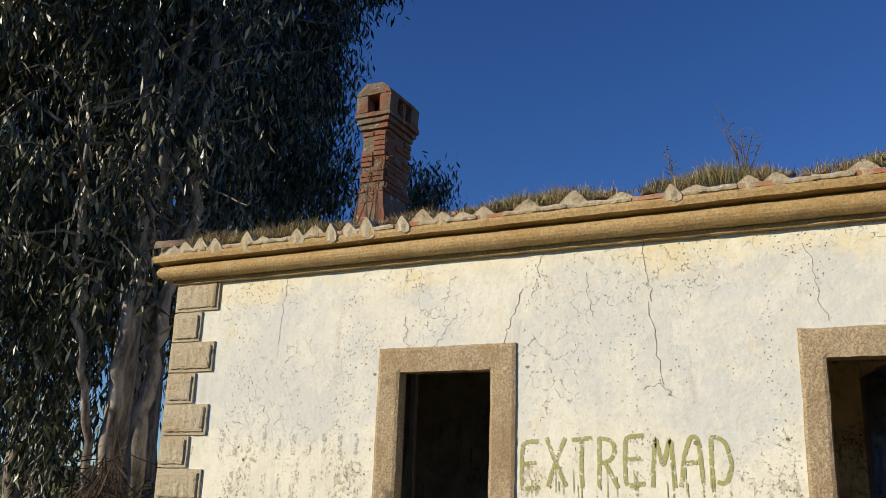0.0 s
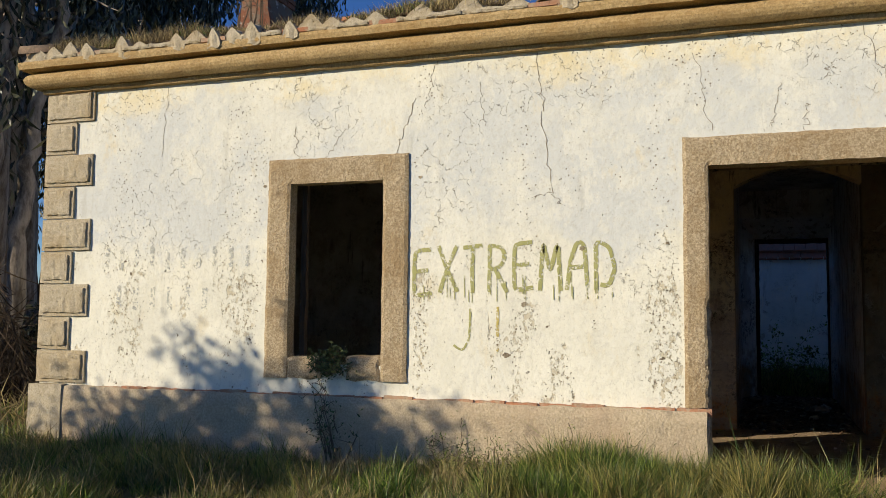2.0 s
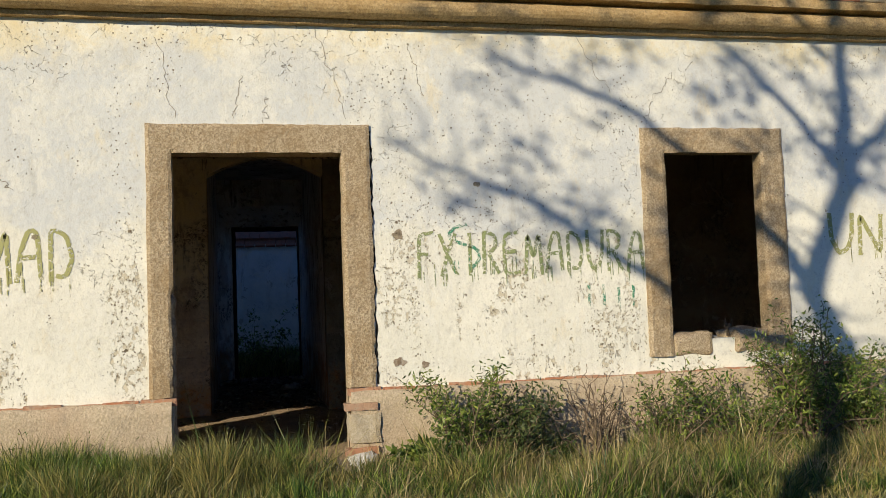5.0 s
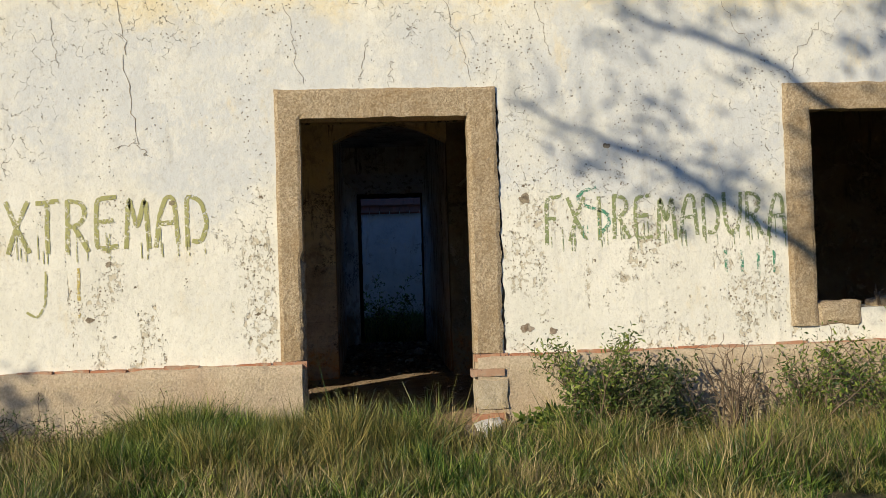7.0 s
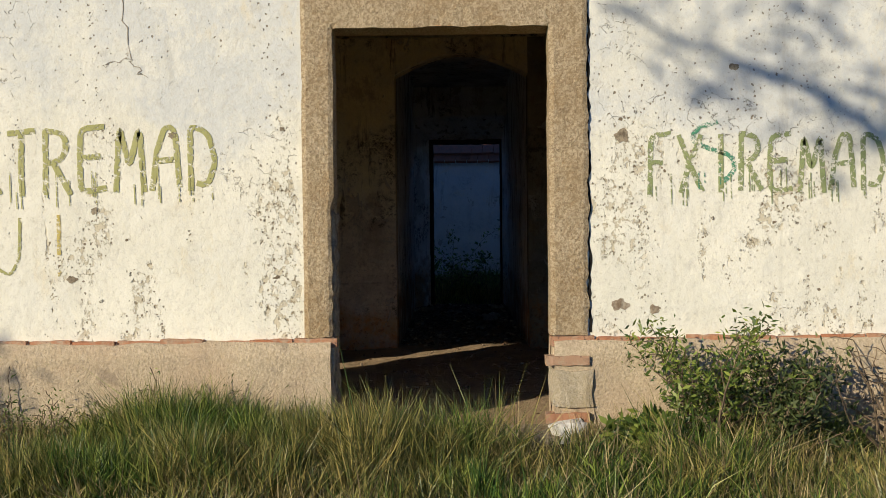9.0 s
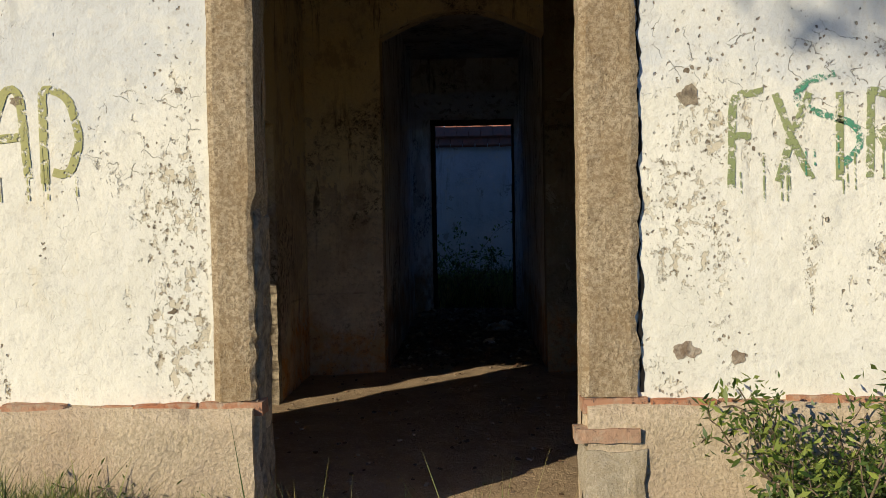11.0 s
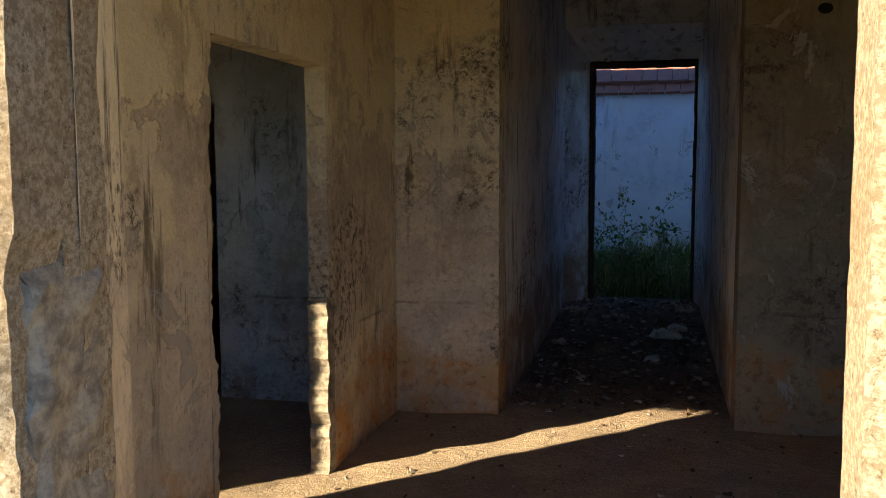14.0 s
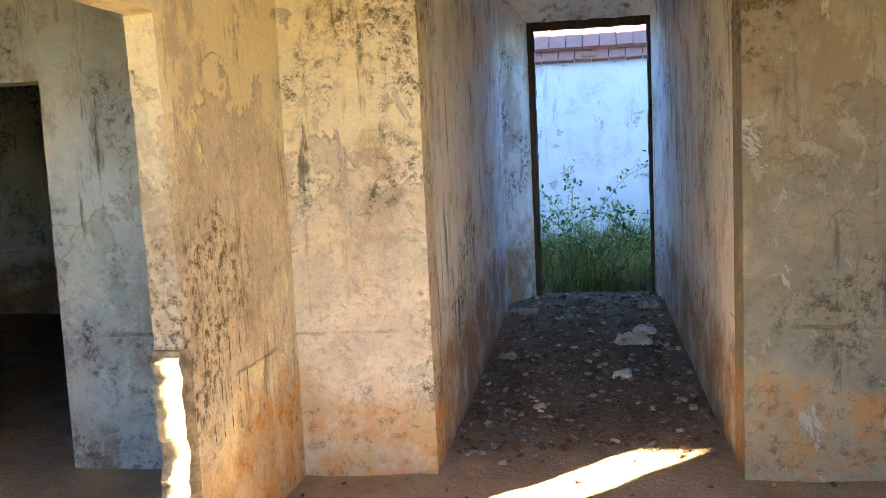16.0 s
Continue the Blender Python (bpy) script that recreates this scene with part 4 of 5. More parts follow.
def eucalyptus(x, y, h, r, low, clusters, stems=2, per=120, size=0.27):
    th = thing("eucalyptus_tree", (x, y, 0), "tall dark eucalyptus with pale peeling trunks and hanging leaves", "tree", "eucalyptus trees behind the house")
    bm = bmesh.new()
    tips = []
    for s in range(stems):
        lean = Vector((random.uniform(-0.12, 0.12), random.uniform(-0.1, 0.1), 1))
        n = 14
        tr = wander((x + random.uniform(-0.5, 0.5) * (stems > 1), y + random.uniform(-0.4, 0.4), -0.2), lean, n, h * 0.92 / n, 0.045, 0.03)
        r0 = random.uniform(0.16, 0.26) * h / 17
        tube(bm, tr, [r0 * (1 - 0.9 * i / n) + (0.12 if i == 0 else 0) for i in range(n + 1)], 9)
        for i in range(4, n):
            for _ in range(2):
                a = random.uniform(0, 6.28)
                lb = wander(tr[i], (math.cos(a), math.sin(a), 0.7), 6, r * 0.22, 0.18, -0.02)
                tube(bm, lb, [r0 * 0.38 * (1 - 0.85 * q / 6) * (1 - 0.6 * i / n) for q in range(7)], 5)
                tips += lb[2:]
    part("trunk", bm, M_BARK, th, smooth=True)
    cs = []
    while len(cs) < clusters:
        if tips and random.random() < 0.35:
            c = random.choice(tips) + Vector((random.gauss(0, 0.3), random.gauss(0, 0.3), random.gauss(0, 0.3)))
        else:
            t = random.random() ** 0.8
            a, q = random.uniform(0, 6.28), r * math.sqrt(random.random()) * (0.55 + 0.6 * math.sin(math.pi * min(1, t * 0.9 + 0.08)))
            c = Vector((x + q * math.cos(a), y + q * math.sin(a), low + (h - low) * t))
        far = math.hypot(c.x, c.y)
        slit = 43.3 < math.degrees(math.atan2(-c.x, c.y)) < 46.1 and 0.02 < (c.z - 1.5) / far < 0.40
        if noise.noise(c * 0.55) > -0.22 and not (slit and random.random() < 0.97):
            cs.append(c)
    leaf_cloud("crown", cs, 0.30, 0.42, per, size, M_EUCA, th)
    return th


def polar(b, r):
    return -r * math.sin(radians(b)), r * math.cos(radians(b))


random.seed(11)
for b, r, h, w, low, n, st in ((46.0, 19, 18, 2.3, 6.5, 290, 2), (50.5, 21, 17, 2.9, 2.0, 430, 2), (43.4, 23, 20, 2.2, 7.0, 210, 2),
                               (39.9, 24, 20, 2.5, 4.5, 460, 2), (45.2, 16.5, 17, 1.0, 8.5, 110, 1), (53.5, 17, 15, 2.4, 1.6, 300, 1), (41.5, 30, 20, 3.0, 5.0, 380, 1)):
    eucalyptus(*polar(b, r), h, w, low, n, st)
eucalyptus(*polar(28.2, 26), 11.2, 0.95, 5.5, 70, 1)
# trees behind the walker, known by the shade that they throw
def shade_tree(name, x, y, limbs, twigs, label, leaves, per=26):
    th = thing(name, (x, y, 0), label, "tree")
    bm = bmesh.new()
    ends = []
    for pts, r0 in limbs:
        P = [Vector((x + a, y + random.uniform(-0.15, 0.15), z)) for a, z in pts]
        fine = []
        for p, q in zip(P, P[1:]):
            fine += [p.lerp(q, i / 4) + Vector((random.gauss(0, 0.03), 0, random.gauss(0, 0.03))) for i in range(4)]
        fine.append(P[-1])
        tube(bm, fine, [r0 * (1 - 0.75 * i / len(fine)) for i in range(len(fine))], 7)
        for p in fine[4:]:
            for _ in range(twigs):
                tw = wander(p, (random.gauss(0, 1), random.gauss(0, 0.5), random.gauss(0.4, 0.7)), 5, random.uniform(0.08, 0.2), 0.35)
                tube(bm, tw, [r0 * 0.16 * (1 - 0.8 * i / 5) for i in range(6)], 4)
                ends += tw[2:]
    part("trunk", bm, M_BARK, th, smooth=True)
    cs = [c for c in ends if noise.noise(c * 0.9) > leaves]
    leaf_cloud("crown", cs, 0.09, 0.1, per, 0.13, M_SHRUB, th, 0.6, 0.3, 0.16)


shade_tree("bare_tree", -1.72, 0.3, [
    ([(0.35, -0.2), (0.12, 2.4), (0.1, 4.6), (-0.1, 5.2), (0.2, 6.35), (0.08, 7.4), (0.3, 8.6)], 0.15),
    ([(-0.1, 5.2), (-0.75, 5.95), (-1.9, 6.9), (-3.1, 7.35)], 0.07),
    ([(0.1, 4.6), (-0.9, 4.9), (-1.6, 5.2), (-2.5, 5.95), (-3.2, 6.2), (-4.1, 6.6)], 0.065),
    ([(0.2, 6.35), (-0.5, 7.0), (-1.2, 7.7), (-1.6, 8.4)], 0.05),
    ([(0.2, 6.35), (0.9, 7.1), (1.5, 8.2)], 0.06),
    ([(0.08, 7.4), (-0.5, 8.2), (-0.8, 9.0)], 0.04)], 2, "half-bare tree with thin spreading limbs", 0.02, 9)
shade_tree("bushy_tree", -9.9, 1.5, [
    ([(0, -0.2), (0.1, 1.6), (-0.3, 2.6), (-0.9, 3.4), (-1.1, 3.9)], 0.14),
    ([(0.1, 1.6), (0.6, 2.6), (0.4, 3.3), (0.35, 3.85)], 0.1),
    ([(0.1, 1.6), (1.0, 2.5), (1.3, 3.1)], 0.08),
    ([(0.1, 1.6), (-1.0, 2.6), (-1.6, 3.0), (-1.8, 3.2)], 0.09)], 4, "low bushy tree with dense leaves", -0.5, 22)


# ---- grass ----
def meadow(name, n, x0, x1, y0, y1, h, mat, label, keep=None, width=0.011, z_of=ground_z, lean=0.26):
    px, py = rng.uniform(x0, x1, n), rng.uniform(y0, y1, n)
    z, hh, ok = np.zeros(n), np.zeros(n), np.zeros(n, bool)
    for i in range(n):
        c = noise.noise((px[i] * 1.3, py[i] * 1.3, 9)) + 0.5 * noise.noise((px[i] * 4.5, py[i] * 4.5, 2))
        hh[i] = h * max(0.2, 0.75 + 0.95 * c)
        z[i] = z_of(px[i], py[i])
        ok[i] = c > -0.38 and (keep is None or keep(px[i], py[i]))
    px, py, z, hh = px[ok], py[ok], z[ok], hh[ok]
    n = len(px)
    base = np.stack([px, py, z - 0.01], 1)
    clump = np.stack([np.sin(px * 7.1 + py * 3.7), np.cos(py * 6.3 - px * 2.9), np.zeros(n)], 1) * 0.05
    way = unit(rng.normal(0, lean, (n, 3)) * np.array([1, 1, 0.1]) + clump + np.array([0, 0, 1]))
    side = unit(np.cross(way, rng.normal(0, 1, (n, 3))))
    ln = hh * rng.uniform(0.5, 1.35, n)
    bend = unit(rng.normal(0, 1, (n, 3)) * np.array([1, 1, 0.05])) * rng.uniform(0.0, 1.0, n)[:, None] ** 2 * 0.7 + np.array([0, 0, -0.1])
    return tagged(blades(name, base, way, side, ln, width * rng.uniform(0.35, 1.0, n), bend, mat), label, "grass", kind="stuff")


def off_door(x, y):
    return not (-0.5 < x < 0.98 and y > 6.95) and not (0.75 < x < 1.0 and y > 6.7)


def outside(x, y):
    return not (LEFT - 0.05 < x < RIGHT and y > 7.4)


meadow("meadow_grass", 165000, -8.0, 6.8, 4.9, 7.41, 0.205, M_GRASS, "lush uneven green grass before the facade", off_door, 0.0052, lean=0.46)
meadow("dry_grass", 20000, -8.0, 6.8, 4.9, 7.41, 0.27, M_STRAW, "dry straw-coloured blades among the grass", off_door, 0.003)
meadow("tall_grass", 26000, -7.5, 6.5, 5.6, 7.38, 0.40, M_GRASS, "tall seeding grass tufts by the wall", lambda x, y: off_door(x, y) and noise.noise((x * 2.0, y * 2.0, 30)) > 0.12, 0.0036)
meadow("door_grass", 22000, -1.9, 0.45, 6.0, 7.3, 0.40, M_GRASS, "tall grass mound beside the doorway", off_door, 0.0042)
meadow("tall_straw", 13000, -7.5, 6.5, 5.4, 7.38, 0.36, M_STRAW, "tall dry stalks in the grass by the wall", lambda x, y: off_door(x, y) and noise.noise((x * 1.7, y * 1.7, 50)) > 0.1, 0.0035)
meadow("meadow_grass", 70000, -5.0, 5.0, 1.6, 4.9, 0.22, M_GRASS, "lush uneven green grass before the facade", None, 0.0062, lean=0.38)
meadow("dry_grass", 16000, -5.0, 5.0, 1.6, 4.9, 0.22, M_STRAW, "dry straw-coloured blades among the grass", None, 0.005)
meadow("meadow_grass", 30000, -17.0, -6.9, 5.0, 15.0, 0.24, M_GRASS, "green grass round the corner of the house", outside, 0.012)
meadow("dry_brush", 26000, -19.0, -7.4, 8.0, 20.0, 0.55, M_STRAW, "tangle of dry brown stems under the trees", None, 0.010, lean=0.9)
meadow("far_grass", 26000, -60.0, -12.0, 14.0, 60.0, 0.5, M_GRASS, "distant field grass beyond the trees", None, 0.05)
meadow("field_grass", 60000, -16.0, 14.0, -8.0, 7.38, 0.2, M_GRASS, "rough grass over the open ground", None, 0.012)
meadow("yard_grass", 16000, -1.6, 2.6, 16.85, 19.2, 0.42, M_GRASS, "rank green grass in the shaded yard", None, 0.009)


def roof_z(x, y):
    return 4.05 + min((y - FACE + 0.1) * SLOPE, max(0.0, (x - LEFT + 0.1) * 0.3)) + 0.09


meadow("roof_grass", 34000, -6.9, 6.5, 7.27, 7.7, 0.165, M_STRAW, "dry grass grown over the silted roof tiles", None, 0.004, roof_z)
meadow("roof_weeds", 9000, -6.9, 6.5, 7.27, 7.7, 0.16, M_GRASS, "green weeds grown over the silted roof tiles", lambda x, y: noise.noise((x * 1.1, 3, 0)) > 0.0, 0.004, roof_z)


# ---- shrubs ----
def shrub(name, x, y, z, h, r, stems, per, mat, label, size=0.055, thin=0.2, category="shrub", wild=0.2):
    th = thing(name, (x, y, z), label, category)
    bm = bmesh.new()
    ends = []
    for _ in range(stems):
        a, q = random.uniform(0, 6.28), random.uniform(0, 1)
        st = wander((x + 0.25 * r * q * math.cos(a), y + 0.25 * r * q * math.sin(a), z - 0.02), (q * r * math.cos(a) / h * 1.2, q * r * math.sin(a) / h * 1.2, 1), 8, h / 7.5 * random.uniform(0.6, 1.05), wild, 0.02)
        tube(bm, st, [0.008 * (1 - 0.8 * i / 8) * (0.6 + h) for i in range(9)], 4)
        ends += st[2:]
        for p in st[3:]:
            tw = wander(p, (random.gauss(0, 1), random.gauss(0, 1), 0.7), 4, h * 0.05, 0.3)
            tube(bm, tw, [0.003] * 5, 3)
            ends += tw[1:]
    part("stem", bm, M_TWIG, th)
    if per:
        leaf_cloud("leaves", ends, 0.035, 0.035, per, size, mat, th, 0.8, -0.25, thin)
    return th


random.seed(5)
for x, y, h, r, st, per, mat, label in (
    (1.80, 7.08, 0.80, 0.20, 17, 5, M_SHRUB, "bright green leafy shrub growing against the plinth"),
    (2.25, 7.05, 0.58, 0.24, 18, 5, M_SCRUB, "dark small-leaved shrub growing against the plinth"),
    (2.85, 7.0, 0.72, 0.34, 26, 0, M_SHRUB, "grey leafless twiggy shrub against the plinth"),
    (3.45, 6.98, 0.72, 0.34, 22, 2, M_SHRUB, "green shrub mixed with dry stems below the window"),
    (4.05, 6.95, 0.66, 0.34, 22, 3, M_SHRUB, "green shrub mixed with dry stems below the window"),
    (4.70, 6.9, 1.0, 0.42, 30, 5, M_SHRUB, "large dense green shrub beside the window"),
    (5.25, 6.95, 0.8, 0.34, 22, 6, M_SHRUB, "dense green shrub against the plinth"),
    (1.42, 7.02, 0.22, 0.22, 12, 5, M_SHRUB, "low broad-leaved weed at the foot of the wall")):
    shrub("shrub", x, y, ground_z(x, y), h, r, st, per, mat, label, 0.085 if h < 0.3 else 0.046, 0.2 if h < 0.3 else 0.17)
for x in np.linspace(-2.6, -0.6, 9):
    shrub("tall_weed", float(x), 7.2 + 0.1 * math.sin(x * 9), 0.08, random.uniform(0.3, 0.55), 0.12, 4, 2, M_SHRUB, "spindly green weed stalks against the plinth", 0.032, 0.12, category="weed")
shrub("sill_weed", -3.72, 7.46, 0.93, 0.22, 0.3, 14, 3, M_SCRUB, "dark scrubby weed rooted in the broken sill", 0.04, category="weed")
shrub("wall_weed", -3.62, 7.36, 0.10, 0.75, 0.25, 9, 1, M_SCRUB, "tall withered weed against the plinth", 0.04, category="weed")
shrub("sill_weed", 4.35, 7.55, 1.03, 0.2, 0.1, 4, 0, M_STRAW, "dry flower stalks on the window sill", category="weed")
for x, h in ((-4.75, 0.85), (-4.65, 0.7), (-4.9, 0.6), (-1.55, 0.45), (-1.0, 0.65), (-0.95, 0.5), (0.7, 0.35), (2.0, 0.4), (-6.1, 0.3)):
    shrub("roof_stalk", x, 7.62, roof_z(x, 7.62), h, 0.08, 3, 0, M_STRAW, "bare pale stalk growing from the roof", category="weed", wild=0.08)
for b, r, h in ((45.2, 16.5, 1.6), (47.6, 17.5, 1.9), (44.2, 19.0, 1.7)):
    px, py = polar(b, r)
    shrub("undergrowth", px, py, 0.0, h, h * 0.7, 34, 5, M_EUCA, "dark tangled undergrowth at the foot of the trees", 0.16, 0.14, wild=0.3)
# pale leaning stems of the nearest clump, a stone bench beyond, and fallen branches
def stem(points, r0, r1, label):
    """A eucalyptus stem through (bearing, slope above the eye) seen from the origin, 15 m off."""
    pts = []
    for bearing, rise in points:
        px, py = polar(bearing, 15)
        pts.append(Vector((px, py, 1.5 + 15 * rise)))
    fine = []
    for p, q in zip(pts, pts[1:]):
        fine += [p.lerp(q, i / 4) + Vector((random.gauss(0, 0.025), random.gauss(0, 0.05), 0)) for i in range(4)]
    fine.append(pts[-1])
    th = thing("eucalyptus_tree", pts[0], label, "tree", "eucalyptus trees behind the house")
    bm = bmesh.new()
    tube(bm, fine, [r0 + (r1 - r0) * i / len(fine) for i in range(len(fine))], 10)
    part("trunk", bm, M_PALE, th, smooth=True)
    cs = []
    for p in fine[len(fine) * 2 // 3:]:
        for _ in range(3):
            bm = bmesh.new()
            lb = wander(p, (random.gauss(0, 1), random.gauss(0, 1), 0.5), 6, 0.28, 0.25, -0.05)
            tube(bm, lb, [0.035 * (1 - 0.14 * q) for q in range(7)], 5)
            part("limb", bm, M_BARK, th)
            cs += lb[3:]
    leaf_cloud("crown", cs, 0.2, 0.35, 16, 0.25, M_EUCA, th)


stem(((47.6, -0.11), (46.4, 0.05), (46.0, 0.19), (45.75, 0.24), (45.2, 0.34), (44.9, 0.44), (44.6, 0.62), (44.4, 0.8)), 0.14, 0.06, "pale peeling eucalyptus stem rising above the brush")
stem(((44.8, -0.11), (44.75, 0.05), (44.55, 0.11), (44.0, 0.18), (43.3, 0.28), (42.9, 0.40), (42.6, 0.6)), 0.15, 0.06, "grey leaning eucalyptus stem beside the house corner")
stem(((47.2, -0.11), (47.3, 0.03), (48.0, 0.10), (49.0, 0.17), (49.6, 0.26), (50.0, 0.4)), 0.08, 0.03, "thin bent eucalyptus stem leaning outward")
# strips of shed bark and dead stems heaped round the trunks
n = 3600
hb, hr = rng.uniform(43.9, 49.0, n), rng.uniform(13.4, 15.0, n)
hx, hy = -hr * np.sin(np.radians(hb)), hr * np.cos(np.radians(hb))
hz = rng.random(n) ** 1.6 * (2.2 - 0.5 * np.abs(hb - 46.2))
way = unit(rng.normal(0, 0.5, (n, 3)) + np.array([0, 0, -0.8]))
tagged(blades("shed_bark", np.stack([hx, hy, np.maximum(hz, 0.1)], 1), way, unit(np.cross(way, rng.normal(0, 1, (n, 3)))), rng.uniform(0.3, 1.1, n), rng.uniform(0.005, 0.016, n), rng.normal(0, 0.25, (n, 3)), M_DEAD), "heap of shed brown bark strips round the trunks", "bark", kind="stuff")
bx, by = polar(50.3, 26)
bench = thing("stone_bench", (bx, by, 0.1), "rough pale stone slab bench on two blocks", "bench")
for nm, lo, hi in (("slab", (-1.5, -0.3, 0.52), (1.2, 0.35, 0.66)), ("support", (-1.05, -0.22, -0.2), (-0.6, 0.28, 0.53)), ("support", (0.25, -0.22, -0.2), (0.85, 0.28, 0.53)), ("step", (-1.5, -0.75, -0.2), (0.6, -0.35, 0.3))):
    bm = bmesh.new()
    block(bm, lo, hi, 0.15, 0.04, 3, Matrix.Translation((bx, by, 0.1)) @ Euler((0, 0, radians(40))).to_matrix().to_4x4())
    part(nm, bm, M_QUOIN, bench)
for i in range(3):
    px, py = polar(47.5 - i * 1.3, 15.5 + i)
    bm = bmesh.new()
    tube(bm, wander((px, py, 0.1), (0.3 * (i - 1), 0.1, 0.8), 9, 0.22, 0.2, -0.03), [0.05 * (1 - 0.09 * q) for q in range(10)], 6)
    tagged(finish("fallen_branch", bm, M_BARK, True), "bare bent branch under the eucalyptus trees", "branch", "fallen branches")

# ---- yard ----
bm = bmesh.new()
holed(bm, 0, -6, 8, 19.3, 19.6, -0.1, 2.75, [])
structure("yard_wall", bm, M_YARD, "whitewashed yard wall in blue shade, streaked by damp", "wall")
bm = bmesh.new()
block(bm, (-0.1, -0.09, 0), (0.1, 0.38, 0.055), 0.1, 0.006, 9)
cope = thing("wall_coping", (0.5, 19.3, 2.75), "worn red clay tiles along the top of the yard wall", "coping", kind="structure")
M_COPE = plain("red_coping_clay", (0.46, 0.17, 0.10), (0.34, 0.15, 0.10), 12, 0.9, 0.01)
ct = part("coping_tile", bm, M_COPE, cope)
ct.matrix_parent_inverse = Matrix()
for i in range(24):
    for k in range(2):
        o = ct if i + k == 0 else ct.copy()
        if o is not ct:
            scene.collection.objects.link(o)
        o.matrix_basis = pose(-2.6 + i * 0.21 + 0.1 * k, 0.04 * k, 0.002 + 0.15 * k, 50 - 6 * k + 3 * math.sin(i * 3.1), 2 * math.sin(i * 7), 2 * math.sin(i * 5))
bm = bmesh.new()
block(bm, (-2.9, 0.03, 0.0), (2.9, 0.36, 0.21))
part("bedding", bm, M_COPE, cope).matrix_parent_inverse = Matrix()
cope.children[-1].matrix_basis = Matrix()
br = thing("bramble", (0.3, 17.3, 0.15), "arching thorny bramble stems with small green leaves", "shrub")
ends = []
for i in range(26):
    st = wander((random.uniform(-0.5, 1.2), random.uniform(17.0, 18.4), 0.15), (random.gauss(0.1, 0.8), random.gauss(0, 0.25), 1.1), 16, random.uniform(0.08, 0.13), 0.13, -0.11)
    bm = bmesh.new()
    tube(bm, st, [0.006 * (1 - 0.045 * q) for q in range(17)], 4)
    ends += st[4:]
    part("stem", bm, M_TWIG, br)
leaf_cloud("leaves", ends, 0.05, 0.05, 7, 0.06, M_SHRUB, br, 0.8, 0.0, 0.28)

# ---- graffiti and cracks on the facade ----
GLYPH = {
    "E": [[(0.9, 1), (0.05, 0.97), (0, 0.5), (0.03, 0), (0.95, 0.06)], [(0.02, 0.52), (0.75, 0.55)]],
    "X": [[(0, 1), (0.45, 0.5), (1, 0.02)], [(0.95, 1), (0.4, 0.45), (0.08, 0)]],
    "T": [[(0, 0.96), (1, 1)], [(0.5, 0.98), (0.47, 0.4), (0.5, 0)]],
    "R": [[(0.05, 0), (0.08, 1)], [(0.05, 0.98), (0.7, 0.95), (0.85, 0.72), (0.6, 0.52), (0.1, 0.48)], [(0.35, 0.48), (0.95, 0)]],
    "M": [[(0, 0), (0.14, 1), (0.48, 0.38), (0.85, 1), (1, 0)]],
    "A": [[(0, 0), (0.18, 0.6), (0.5, 1), (0.82, 0.95), (0.98, 0.05)], [(0.12, 0.45), (0.9, 0.48)]],
    "D": [[(0.1, 0), (0.08, 1), (0.7, 0.9), (0.98, 0.45), (0.7, 0.06), (0.3, 0.12)]],
    "U": [[(0, 1), (0.05, 0.35), (0.35, 0), (0.75, 0.12), (0.95, 0.5), (1, 1)]],
    "N": [[(0, 0), (0.05, 1), (0.9, 0.05), (1, 1)]],
    "I": [[(0.5, 0), (0.5, 1)]],
    "J": [[(0.85, 1), (0.8, 0.3), (0.5, 0), (0.1, 0.15)]],
    "e": [[(0.95, 1), (0.1, 0.97), (0.08, 0.5), (0.05, -0.08)], [(0.1, 0.5), (0.6, 0.5)]],
    "S": [[(0.6, 1.15), (0.2, 1.05), (0.05, 0.8), (0.45, 0.62), (0.9, 0.5), (0.95, 0.2), (0.7, 0)]],
    "!": [[(0.5, 1), (0.5, 0.35)], [(0.5, 0.1), (0.52, 0)]],
}


def ribbon(bm, pts, width, depth, place, rough=0.25, seed=0.0, smooth=2):
    fine = []
    for p, q in zip(pts, pts[1:]):
        k = max(2, int((Vector(q) - Vector(p)).length / 0.03))
        fine += [Vector(p).lerp(Vector(q), i / k) for i in range(k)]
    fine.append(Vector(pts[-1]))
    for _ in range(smooth):
        fine = [fine[0]] + [(a + b * 2 + c) / 4 for a, b, c in zip(fine, fine[1:], fine[2:])] + [fine[-1]]
    prev = None
    for i, p in enumerate(fine):
        d = (fine[min(i + 1, len(fine) - 1)] - fine[max(i - 1, 0)]).normalized()
        s = Vector((-d.y, d.x)) * width * 0.5
        w0 = 1 + rough * noise.noise((p.x * 30, p.y * 30, seed))
        w1 = 1 + rough * noise.noise((p.x * 30, p.y * 30, seed + 7))
        cur = [bm.verts.new(place(p + s * w0, depth)), bm.verts.new(place(p - s * w1, depth))]
        if prev:
            bm.faces.new([prev[0], prev[1], cur[1], cur[0]])
        prev = cur


def on_facade(p, d):
    return (p.x, FACE - d, p.y)


